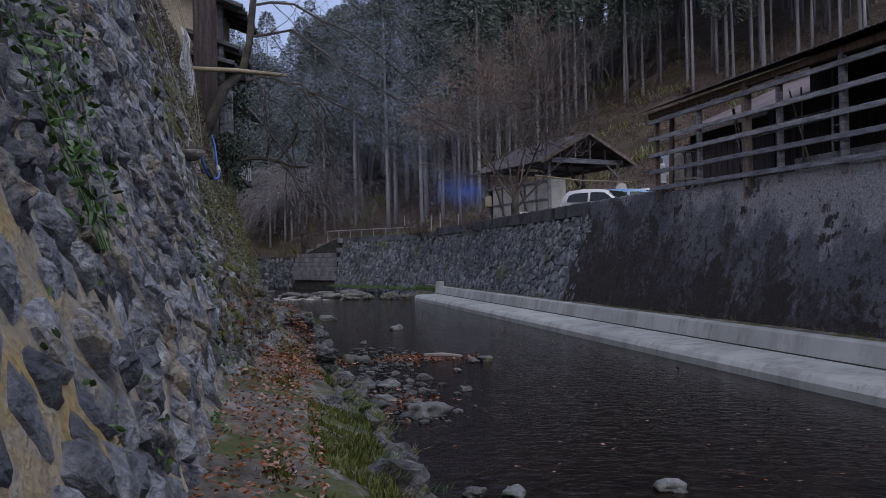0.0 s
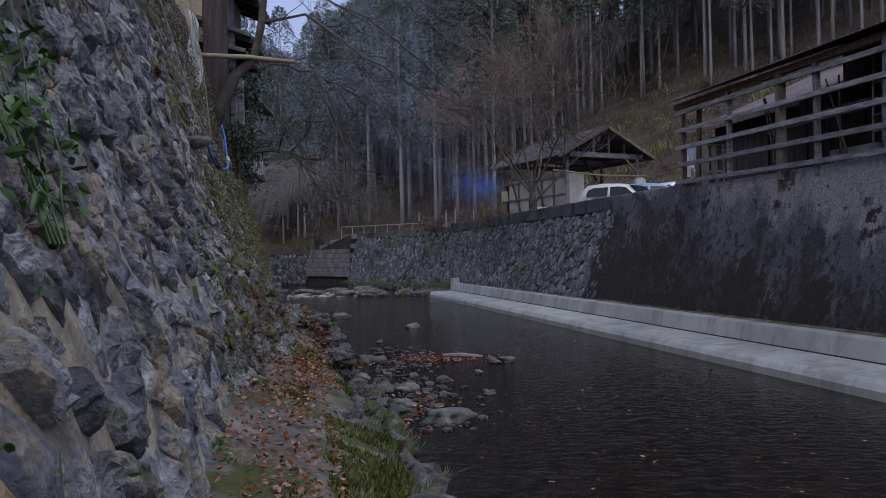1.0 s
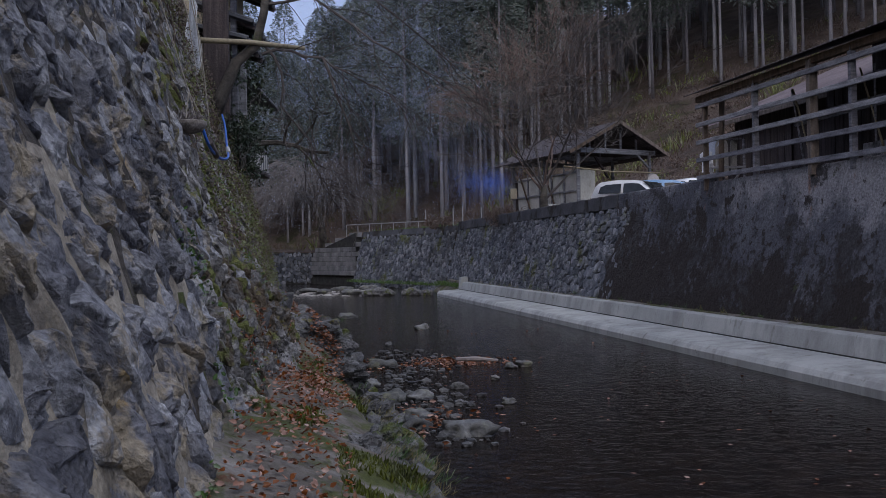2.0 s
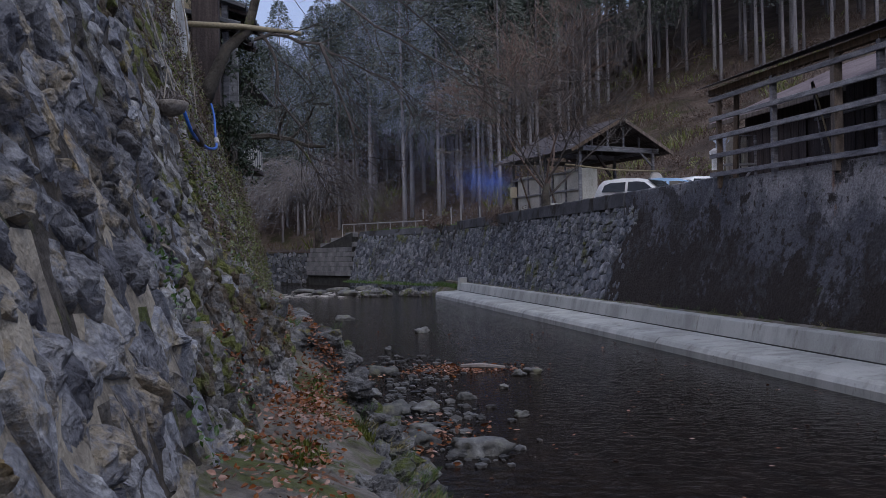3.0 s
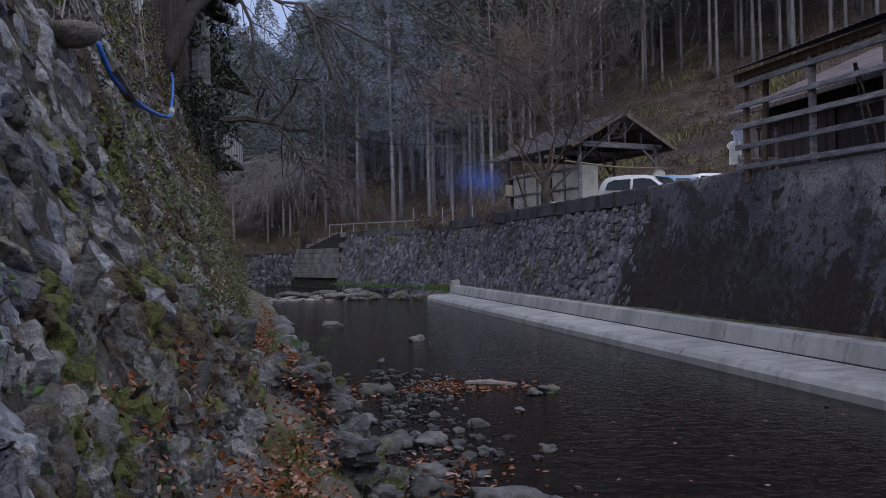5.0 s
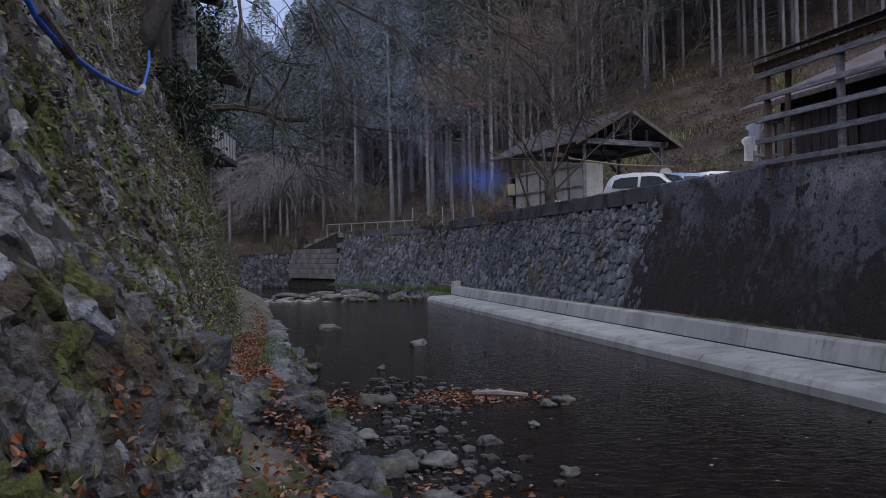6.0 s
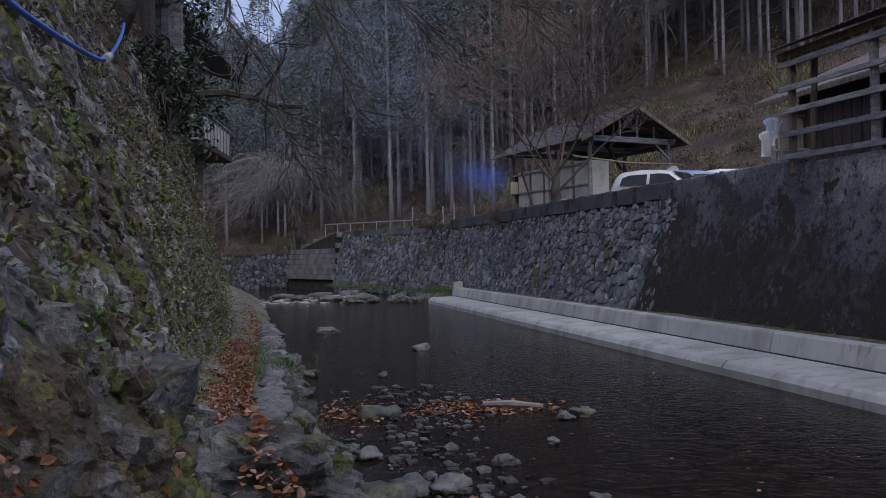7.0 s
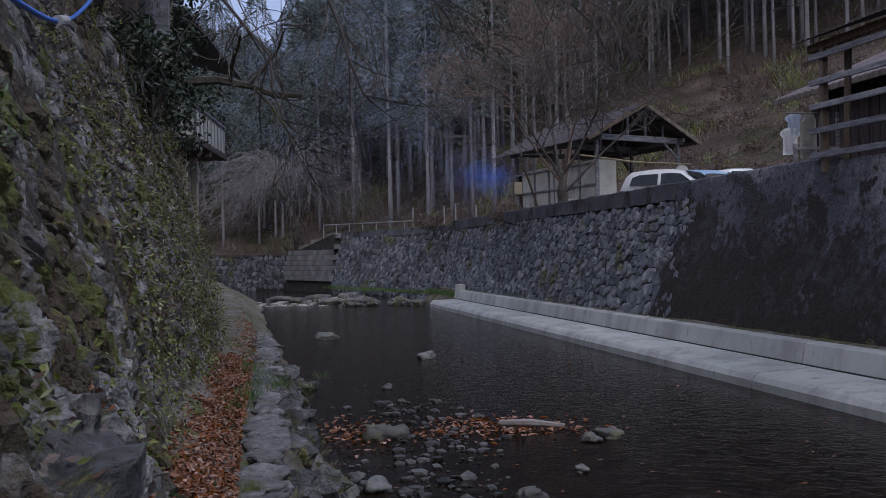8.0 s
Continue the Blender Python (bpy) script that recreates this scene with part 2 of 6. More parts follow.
EDGE_Y = [-9, 0, 4, 6.3, 8.8, 10.5, 12.1, 14, 17.8, 20.5, 26, 35, 50, 70]
EDGE_X = [0.5, 0.42, 0.15, -0.07, -0.53, -0.85, -1.22, -1.46, -1.94, -2.3, -3.3, -4.9, -7.8, -13]
WATER_X = [1.1, 0.8, 0.5, 0.35, 0.16, 0.02, -0.25, -0.6, -1.35, -1.65, -2.3, -3.75, -5.7, -10]


def edge_x(y):
    return float(np.interp(y, EDGE_Y, EDGE_X))


def shore_x(y):
    return float(np.interp(y, EDGE_Y, WATER_X))


def right_line(y):
    return float(np.interp(y, [-60, 50, 58.5, 62, 66, 75, 260], [kerb_x(-60) + 2.25, 2.9, -1.8, -3.9, -6.1, -32.5, -32.5]))


def left_line(y):
    return float(np.interp(y, [-60, 19.4, 20.2, 26, 35, 50, 58, 64, 74, 260], [5.2, -4.3, -4.5, -5.6, -7.6, -11.5, -17, -26, -36, -36]))


def hill(x, y):
    s = 0.8 * x + 0.6 * y - 41
    a = 0.52 * min(max(s, 0), 75)
    b = 0.5 * min(max(y - 84, 0), 26) + 0.25 * max(0, -x - 45)
    c = 0.45 * max(0, -x - 26)
    return max(a, b, c)


def ground_z(x, y):
    r, l = right_line(y), left_line(y)
    n = noise.noise(Vector((x * 0.13, y * 0.13, 0))) * 0.8 + noise.noise(Vector((x * 0.5, y * 0.5, 3))) * 0.25
    if x > r + 0.25:
        z = float(np.interp(y, [-60, 50, 58, 61, 64, 90], [3.05, 3.15, 3.25, 3.1, 2.2, 3.0]))
        h = hill(x, y)
        return z + h + n * min(1, h * 0.5)
    if x < l - 0.25:
        z = float(np.interp(y, [-60, 22, 30, 60, 90], [4.35, 4.35, 3.2, 2.2, 3.0]))
        h = hill(x, y)
        return z + h + n * min(1, h * 0.5)
    return float(np.interp(y, [-60, 66, 72, 90], [-0.5, -0.4, 0.6, 0.95])) + 0.15 * n


def build_ground():
    ys = list(np.arange(-40, 0, 4)) + list(np.arange(0, 90, 1.5)) + list(np.arange(90, 130, 2.5)) + list(np.geomspace(130, 1500, 14))
    inner = list(np.linspace(0, 1, 14))
    out = [0.28, 0.34, 1, 2, 3.5, 5, 7, 9] + list(np.arange(11, 60, 1.8)) + list(np.geomspace(60, 1400, 16))
    vs, fs = [], []
    nx = 2 * len(out) + len(inner)
    for y in ys:
        l, r = left_line(y), right_line(y)
        xs = [l - o for o in reversed(out)] + [l - 0.2 + (r - l + 0.4) * k for k in inner] + [r + o for o in out]
        for x in xs:
            vs.append((x, y, ground_z(x, y)))
    for j in range(len(ys) - 1):
        for i in range(nx - 1):
            a = j * nx + i
            fs.append((a, a + 1, a + nx + 1, a + nx))
    tagged(mesh_ob("ground", vs, fs, "soil", smooth=True), "brown leaf-strewn valley floor and wooded hillside", "ground", kind="structure")


build_ground()
wv, wf = [(-40, -40, 0), (30, -40, 0), (30, 73, 0), (-40, 73, 0)], [(0, 1, 2, 3)]
tagged(mesh_ob("water", wv, wf, "water"), "dark shallow mountain stream with fine ripples", "water", kind="structure")


# ---- rubble: cells of a jittered lattice, each a domed stone ----
def cells(u0, u1, v0, v1, size, aspect, turn, rng, jitter=0.75):
    """Polygons (in u, v) that tile the rectangle: stones about size across, stretched by aspect along the direction turn (degrees)."""
    c, s = math.cos(radians(turn)), math.sin(radians(turn))
    k = math.sqrt(aspect)

    def fwd(u, v):
        return ((c * u + s * v) / (size * k), (-s * u + c * v) * k / size)

    def back(p, q):
        p, q = p * size * k, q * size / k
        return (c * p - s * q, s * p + c * q)

    corners = [fwd(u, v) for u in (u0, u1) for v in (v0, v1)]
    pa, pb = min(p for p, q in corners) - 2, max(p for p, q in corners) + 2
    qa, qb = min(q for p, q in corners) - 2, max(q for p, q in corners) + 2
    grid = {}
    for i in range(int(pa), int(pb) + 1):
        for j in range(int(qa), int(qb) + 1):
            grid[i, j] = (i + 0.5 * (j % 2) + jitter * (rng.random() - 0.5), j + jitter * (rng.random() - 0.5))
    for (i, j), (p, q) in grid.items():
        u, v = back(p, q)
        if not (u0 <= u <= u1 and v0 <= v <= v1):
            continue
        poly = [(-2, -2), (2, -2), (2, 2), (-2, 2)]
        for di in (-2, -1, 0, 1, 2):
            for dj in (-2, -1, 0, 1, 2):
                o = grid.get((i + di, j + dj))
                if not (di or dj) or o is None:
                    continue
                dx, dy = o[0] - p, o[1] - q
                lim = (dx * dx + dy * dy) / 2
                res = []
                for a in range(len(poly)):
                    P, Q = poly[a], poly[(a + 1) % len(poly)]
                    dp, dq = P[0] * dx + P[1] * dy - lim, Q[0] * dx + Q[1] * dy - lim
                    if dp <= 0:
                        res.append(P)
                    if dp * dq < 0:
                        t = dp / (dp - dq)
                        res.append((P[0] + t * (Q[0] - P[0]), P[1] + t * (Q[1] - P[1])))
                poly = res
                if len(poly) < 3:
                    break
            if len(poly) < 3:
                break
        if len(poly) >= 3:
            yield u, v, [back(a, b) for a, b in poly]


def stone(poly, height, rng, ring=12, shrink=0.9, rough=0.25, levels=((1.0, -0.35), (0.97, 0.35), (0.8, 0.8), (0.45, 1.0))):
    """A domed stone over poly (about its own centre; z outwards), uneven all over."""
    per = []
    n = len(poly)
    lens = [math.dist(poly[i], poly[(i + 1) % n]) for i in range(n)]
    tot = sum(lens)
    for k in range(ring):
        d = tot * k / ring
        for i in range(n):
            if d <= lens[i] or i == n - 1:
                t = min(1, d / max(lens[i], 1e-6))
                A, B = poly[i], poly[(i + 1) % n]
                per.append((A[0] + t * (B[0] - A[0]), A[1] + t * (B[1] - A[1])))
                break
            d -= lens[i]
    per = [tuple((per[(k - 1) % ring][c] + 6 * per[k][c] + per[(k + 1) % ring][c]) / 8 for c in (0, 1)) for k in range(ring)]
    size = tot / 8
    off = Vector((rng.random() * 50, rng.random() * 50, rng.random() * 50))
    tilt = ((rng.random() - 0.5) * 0.45, (rng.random() - 0.5) * 0.45)
    vs, fs = [], []
    for s, h in levels:
        for x, y in per:
            x, y = x * s * shrink, y * s * shrink
            q = Vector((x, y, h * height)) / size
            w = noise.noise(q * 1.1 + off) * rough + noise.noise(q * 2.7 + off) * rough * 0.5 + (0.5 - abs(noise.noise(q * 1.7 + off * 2))) * rough * 0.6
            if ring > 15:
                w += noise.noise(q * 5 + off) * rough * 0.3 + noise.noise(q * 11 + off) * rough * 0.1
            k = 1 + 0.3 * w
            vs.append((x * k, y * k, h * height * (1 + w * 1.3) + (tilt[0] * x + tilt[1] * y if h > 0 else 0)))
    last = (len(levels) - 1) * ring
    vs.append((0, 0, height * 1.02))
    for l in range(len(levels) - 1):
        for k in range(ring):
            k2 = (k + 1) % ring
            fs.append((l * ring + k, l * ring + k2, (l + 1) * ring + k2, (l + 1) * ring + k))
    for k in range(ring):
        fs.append((last + k, last + (k + 1) % ring, len(vs) - 1))
    return vs, fs


def slab(poly, height, rng, ring, shrink, levels):
    """A quarry-faced stone over poly: straight sides, the face broken into a few slanting planes."""
    n = len(poly)
    lens = [math.dist(poly[i], poly[(i + 1) % n]) for i in range(n)]
    tot = sum(lens)
    size = tot / 4
    per = []
    extra = max(0, ring - n)
    for i in range(n):
        A, B = poly[i], poly[(i + 1) % n]
        m = 1 + int(round(extra * lens[i] / tot))
        for k in range(m):
            per.append((A[0] + (B[0] - A[0]) * k / m, A[1] + (B[1] - A[1]) * k / m))
    planes = []
    turn = rng.random() * 6.28
    for k in range(4):
        a = turn + k * 1.57 + rng.uniform(-0.6, 0.6)
        g = rng.uniform(0.15, 0.75) * height / size * 3.2
        planes.append((height * rng.uniform(0.9, 1.5), g * math.cos(a), g * math.sin(a)))
    off = Vector((rng.random() * 50, rng.random() * 50, rng.random() * 50))
    vs, fs = [], []
    for s, h in levels:
        for x, y in per:
            x, y = x * s * shrink, y * s * shrink
            q = Vector((x, y, 0)) / size
            j = 0.05 * size * noise.noise(q * 6 + off)
            top = min(c + a * x + b * y for c, a, b in planes)
            top += height * (0.35 * noise.noise(q * 3.5 + off) + 0.3 * noise.noise(q * 8 + off) + 0.15 * noise.noise(q * 17 + off))
            vs.append((x + j, y - j, h * height if h < 0 else max(0.15 * height, top) * h))
    r = len(per)
    last = (len(levels) - 1) * r
    vs.append((0, 0, max(0.15 * height, min(c for c, a, b in planes))))
    for l in range(len(levels) - 1):
        for k in range(r):
            k2 = (k + 1) % r
            fs.append((l * r + k, l * r + k2, (l + 1) * r + k2, (l + 1) * r + k))
    for k in range(r):
        fs.append((last + k, last + (k + 1) % r, len(vs) - 1))
    return vs, fs


FINE = ((1.0, -0.8), (1.0, 0.45), (0.96, 0.85), (0.86, 1.0), (0.7, 1.0), (0.52, 1.0), (0.34, 1.0), (0.16, 1.0))


def sheet(place, us, vs_, name, material, label="", kind="structure", category="wall", smooth=True, flip=False):
    """A grid surface through place(u, v)."""
    vs, fs = [], []
    for v in vs_:
        for u in us:
            vs.append(place(u, v))
    n = len(us)
    for j in range(len(vs_) - 1):
        for i in range(n - 1):
            a = j * n + i
            f = (a, a + 1, a + n + 1, a + n)
            fs.append(tuple(reversed(f)) if flip else f)
    ob = mesh_ob(name, vs, fs, material, smooth=smooth)
    return tagged(ob, label, category, kind=kind)


# ---- left bank: rubble wall, ledge, lower facing ----
rng = random.Random(7)


def on_left_wall(u, v, w=0.0):
    """u metres upstream, v metres up the sloping face from the ledge, w out of it."""
    z = 0.9 + v * 0.96 - w * 0.27
    return Vector((left_wall_x(u, 0.9 + v * 0.96) + w * 0.955, u + w * 0.11, z))


def wall_swell(u, v):
    bulge = 0.34 * math.exp(-(((u - 9.5) / 1.25) ** 2)) * float(np.interp(v, [0.7, 1.0, 1.5], [1, 0.6, 0]))
    bulge -= 0.1 * float(np.interp(u, [11.6, 12.4], [0, 1])) * float(np.interp(v, [0.6, 1.2], [1, 0]))
    rough = 0.05 * noise.noise(Vector((u * 2.3, v * 2.6, 4))) if 7 < u < 11.8 and v < 1.2 else 0
    return bulge + rough + 0.06 * noise.noise(Vector((u * 0.45, v * 0.5, 1.7))) + 0.045 * noise.noise(Vector((u * 1.3, v * 1.4, 9)))


def build_left_wall():
    us = list(np.arange(-6, 19.61, 0.12))
    vs_ = list(np.arange(-0.6, 5.6, 0.12))

    def place(u, v):
        w = 0.012 + wall_swell(u, v) + 0.035 * noise.noise(Vector((u * 5, v * 5, 4))) + 0.02 * noise.noise(Vector((u * 13, v * 13, 2)))
        if u > 18.2:
            w -= (u - 18.2) ** 2 * 0.7
        return on_left_wall(u, v, w)

    wall = sheet(place, us, vs_, "wall_left", "mortar", "old sloping riverside wall of rubble stones in ochre mortar", flip=True)
    wall.data.materials.append(M["root_earth"])
    for p in wall.data.polygons:
        u, z = p.center.y, p.center.z
        n = noise.noise(Vector((u * 0.8, z * 0.8, 40))) + 0.5 * noise.noise(Vector((u * 3, z * 3, 41)))
        if max(0.55 * (u - 6.3), 1.1 * (z - 2.35)) + 0.9 * n > 0:
            p.material_index = 1
    # body behind the face
    b = bmesh.new()
    rows = []
    for u in (-6.0, 18.9):
        rows.append([b.verts.new(p) for p in (on_left_wall(u, -1.0, -0.25), on_left_wall(u, 5.3, -0.25), on_left_wall(u, 5.3, -1.0), on_left_wall(u, -1.0, -3.0))])
    for k in range(4):
        b.faces.new((rows[0][k], rows[0][(k + 1) % 4], rows[1][(k + 1) % 4], rows[1][k]))
    b.faces.new(rows[0])
    b.faces.new(rows[1])
    part("wall_core", b, "mortar", wall)
    rest, mossy = Soup(), Soup()
    # big blocks low down, smaller slabs above, all leaning the same way
    found = []
    for u0, u1, v0, v1, size, asp, turn in ((-3.0, 3.2, -0.3, 1.15, 0.19, 1.35, -58), (3.2, 4.6, -0.3, 1.15, 0.23, 1.35, -58), (4.6, 7.6, -0.3, 1.1, 0.2, 1.5, -58), (-3.0, 7.6, 1.15, 5.3, 0.16, 1.9, -58), (7.6, 18.6, -0.3, 5.3, 0.145, 1.8, -60)):
        found += list(cells(u0, u1, v0, v1, size, asp, turn, rng, 1.0))
    found.sort(key=lambda c: abs(c[0] - 4.4) + 0.9 * abs(c[1] - 1.3))
    for k, (u, v, poly) in enumerate(found):
        near = k < 300
        size = 0.84 + 0.18 * rng.random() - (0.24 * rng.random() if u < 3.3 and v < 1.1 else 0)
        h = (0.03 + 0.045 * rng.random() ** 1.5) * (1.0 if u < 7.6 else 0.85)
        if rng.random() < (0.05 if u > 3.3 or v > 1.1 else 0.2):
            continue
        fine = near or (6.4 < u < 12.2 and v < 2.0)
        vs, fs = slab(poly, h, rng, 22 if fine else 9, size, FINE if fine else (FINE[0], FINE[1], FINE[3], FINE[5]))
        o = on_left_wall(u, v, wall_swell(u, v) - 0.005)
        ux = (on_left_wall(u + 0.1, v, wall_swell(u + 0.1, v) - 0.005) - o).normalized()
        vx = (on_left_wall(u, v + 0.1, wall_swell(u, v + 0.1) - 0.005) - o).normalized()
        wx = ux.cross(vx)
        if wx.x < 0:
            wx = -wx
        pts = [o + ux * p[0] + vx * p[1] + wx * p[2] for p in vs]
        fs = [tuple(reversed(f)) for f in fs]
        if near:
            ob = mesh_ob("stone", [p - o for p in pts], fs, "stone", wall, smooth=False)
            ob.matrix_basis = Matrix.Translation(o)
        else:
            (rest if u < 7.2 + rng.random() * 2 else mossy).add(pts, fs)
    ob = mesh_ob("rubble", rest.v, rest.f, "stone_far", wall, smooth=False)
    ob["kind"] = "stuff"
    ob = mesh_ob("mossy_rubble", mossy.v, mossy.f, "stone_mossy", wall, smooth=False)
    ob["kind"] = "stuff"


def ledge_z(y):
    return float(np.interp(y, [-9, 10, 12, 20.5, 24, 35, 50, 70], [1.0, 1.0, 0.98, 1.0, 0.95, 0.85, 0.8, 1.3]))


def ledge_rise(y, k):
    """How far the ledge stands over its level: k from the wall (0) to the edge (1). A rocky hump crosses it at the outcrop."""
    hump = math.exp(-(((y - 9.65) / 0.62) ** 2)) * float(np.interp(k, [0, 0.7, 1.0, 1.3], [0.34, 0.32, 0.2, 0]))
    lean = 0.3 * max(-0.1, 0.85 - k) * float(np.interp(y, [3, 6, 11, 12], [0.5, 1, 1, 0]))
    foot = (0.35 * max(0, 1 - k * 2.2) if y > 20 else 0.12 * max(0, 1 - k * 1.6)) if y > 11.5 else 0
    return hump + lean + foot


def ledge_point(y, k):
    """A point on the ledge, k from the wall foot (0) to the edge (1)."""
    z = ledge_z(y)
    a = left_wall_x(y, z) + wall_swell(y, 0.1)
    return Vector((a + (edge_x(y) - a) * k, y, z + ledge_rise(y, k)))


def build_ledge():
    # cross-section from inside the wall, over the ledge, down the facing to under the water
    def place(t, y):
        e, s, z = edge_x(y), shore_x(y), ledge_z(y)
        inner = left_wall_x(y, z) - 0.4 if y < 19 else left_line(y) - 0.5
        n1 = noise.noise(Vector((t * 3, y * 0.9, 0)))
        n2 = noise.noise(Vector((t * 9, y * 3.1, 5)))
        n3 = noise.noise(Vector((t * 25, y * 8, 8)))
        wild = 1 + 1.4 * math.exp(-(((y - 9.7) / 1.6) ** 2))
        if t < 0.5:
            k = t / 0.5
            x = inner + (e - inner) * k
            foot = left_wall_x(y, z) if y < 19 else inner
            return (x, y, z + ledge_rise(y, (x - foot) / (e - foot)) + wild * (0.035 * n1 + 0.035 * n2 + 0.02 * n3) - 0.05 * max(0, k - 0.85) / 0.15)
        k = (t - 0.5) / 0.5
        rough = 0.2 if y < 11.5 else 0.1
        x = e + (s + 0.25 - e) * k ** 1.15 + rough * n2 * min(1, k * 4) + rough * 0.6 * n1 * min(1, k * 4) + 0.03 * n3
        zz = (z - 0.05) + (-0.35 - z) * k ** 0.9 + 0.06 * n2 + 0.03 * n3 + ledge_rise(y, 1 + k)
        return (x, y, zz)

    ts = list(np.linspace(0, 0.5, 13)) + list(np.linspace(0.53, 1, 16))
    ys = list(np.arange(-8, 24, 0.12)) + list(np.arange(24, 72, 0.6))
    tagged(sheet(place, ts, ys, "bank", "bank"), "mossy earth ledge above the stream with rough rock facing", "bank", kind="structure")


build_left_wall()
build_ledge()


# ---- right bank: footing, walls ----
KERB_N = Vector((1, 0.156, 0)).normalized()
KERB_T = Vector((-0.156, 1, 0)).normalized()


def on_kerb(y, off, z):
    """A point at y and height z, at distance off from the toe line."""
    return Vector((kerb_x(y) + off * 1.012, y, z))


def square_to_kerb(y, off, z):
    """The same, but measured square to the kerb from its toe at y."""
    return Vector((kerb_x(y), y, z)) + KERB_N * off


def prism(profile, stations, caps=True, at=on_kerb):
    """Profile points (offset, z) swept along kerb stations."""
    b = bmesh.new()
    rows = [[b.verts.new(at(y, o, z)) for o, z in profile] for y in stations]
    n = len(profile)
    for a, c in zip(rows, rows[1:]):
        for k in range(n):
            b.faces.new((a[k], a[(k + 1) % n], c[(k + 1) % n], c[k]))
    if caps:
        b.faces.new(list(reversed(rows[0])))
        b.faces.new(rows[-1])
    bmesh.ops.recalc_face_normals(b, faces=b.faces)
    return b


def build_footing():
    joints = [-18.9, -8.9, 1.1, 11.15, 21.15, 31.15, 41.2, 44.6]
    for a, c in zip(joints, joints[1:]):
        f = thing("concrete_footing", "pale new concrete footing with a stepped upstand beside the stream", "footing", on_kerb((a + c) / 2, 0.5, 0), "footing sections", "structure")
        inv = f.matrix_basis.inverted()
        toe = prism([(-0.08, -0.5), (-0.06, 0.12), (0.0, 0.2), (0.05, 0.235), (1.02, 0.275), (1.02, -0.5)], [a + 0.02, c - 0.02], True, square_to_kerb)
        up_end = 0.25 if c > 44 else 0
        up = prism([(1.02, 0.255), (1.1, 0.6), (1.125, 0.62), (1.33, 0.63), (1.34, 0.255)], [a + 0.37, c + 0.33 - up_end], True, square_to_kerb)
        # dark strip standing in for the shade line where upstand meets toe
        seam = prism([(0.99, 0.2), (0.99, 0.292), (1.06, 0.292), (1.06, 0.2)], [a + 0.37, c + 0.33 - up_end], True, square_to_kerb)
        bmesh.ops.transform(seam, matrix=inv, verts=seam.verts)
        part("seam", seam, "joint", f, "dark strip in place of the shaded gap along the foot of the upstand")
        for b, nm in ((toe, "toe_slab"), (up, "upstand")):
            bmesh.ops.transform(b, matrix=inv, verts=b.verts)
            part(nm, b, "new_concrete", f)
    # raised end block
    e = prism([(1.0, 0.25), (1.06, 0.85), (1.36, 0.87), (1.38, 0.25)], [44.3, 44.75], True, square_to_kerb)
    tagged(part("footing_end_block", e, "new_concrete", None), "small pale concrete end block of the footing", "footing", kind="structure")


def face_off(z):
    return 1.5 + 0.25 * (z - 0.6)


def build_right_wall():
    # concrete part
    ys = list(np.arange(-20, 12, 0.35)) + list(np.arange(12, 27.9, 0.14)) + [27.95, 28.0]
    zs = list(np.arange(-0.4, 2.64, 0.13)) + [2.66, 2.7]

    def place(y, z):
        w = 0.03 * noise.noise(Vector((y * 0.6, z * 0.8, 0))) + 0.02 * noise.noise(Vector((y * 4, z * 4, 1))) + 0.018 * noise.noise(Vector((y * 9, z * 9, 2)))
        w *= float(np.interp(z, [2.3, 2.68], [1, 0]))
        yy = y
        if y > 26:
            end = 27.8 - 0.28 * (z - 1.2) + 0.35 * noise.noise(Vector((z * 1.6, 0, 7))) + 0.15 * noise.noise(Vector((z * 5, 0, 8)))
            yy = 26 + (min(y, 27.95) - 26) / 1.95 * (end - 26)
            w += 0.06 * min(1, (y - 26)) if y < 27.97 else -0.08
        return on_kerb(yy, face_off(z) - w, z)

    wall = sheet(place, ys, zs, "wall_right", "old_concrete", "tall blackened concrete river wall with moss and streaks")
    core = prism([(1.72, -0.4), (2.25, 2.7), (2.7, 2.7), (2.7, -0.4)], [-20, 27.0])
    part("wall_core", core, "joint", wall)
    # soil strip behind the footing
    strip = prism([(1.3, 0.3), (1.3, 0.6), (1.62, 0.68), (1.7, 0.3)], list(np.arange(-20, 50, 1.0)))
    tagged(part("soil_strip", strip, "bank", None), "narrow weedy soil strip above the footing", "soil", kind="structure")
    # parapet: rendered under the house, dark elsewhere
    pr = prism([(2.024, 2.7), (2.105, 3.5), (2.13, 3.53), (2.6, 3.53), (2.6, 2.7)], list(np.arange(-20, 22.7, 0.5)))
    tagged(part("parapet_rendered", pr, "old_concrete", None), "pale stained cement-rendered parapet of the river wall", "parapet", kind="structure")
    dk = prism([(2.024, 2.7), (2.14, 3.6), (2.17, 3.63), (2.48, 3.63), (2.5, 2.7)], [22.5, 24, 26, 27.95])
    tagged(part("parapet_dark", dk, "old_concrete", None), "dark weathered concrete parapet", "parapet", kind="structure")
    cp = prism([(2.06, 3.22), (2.1, 3.6), (2.13, 3.63), (2.45, 3.63), (2.47, 3.22)], list(np.arange(27.96, 49.95, 0.3)))
    for v in cp.verts:
        v.co += 0.035 * noise.noise_vector(v.co * 2.3) + 0.02 * noise.noise_vector(v.co * 7)
    tagged(part("coping", cp, "cap", None), "dark mossy concrete coping on the stone wall", "coping", kind="structure")
    return wall


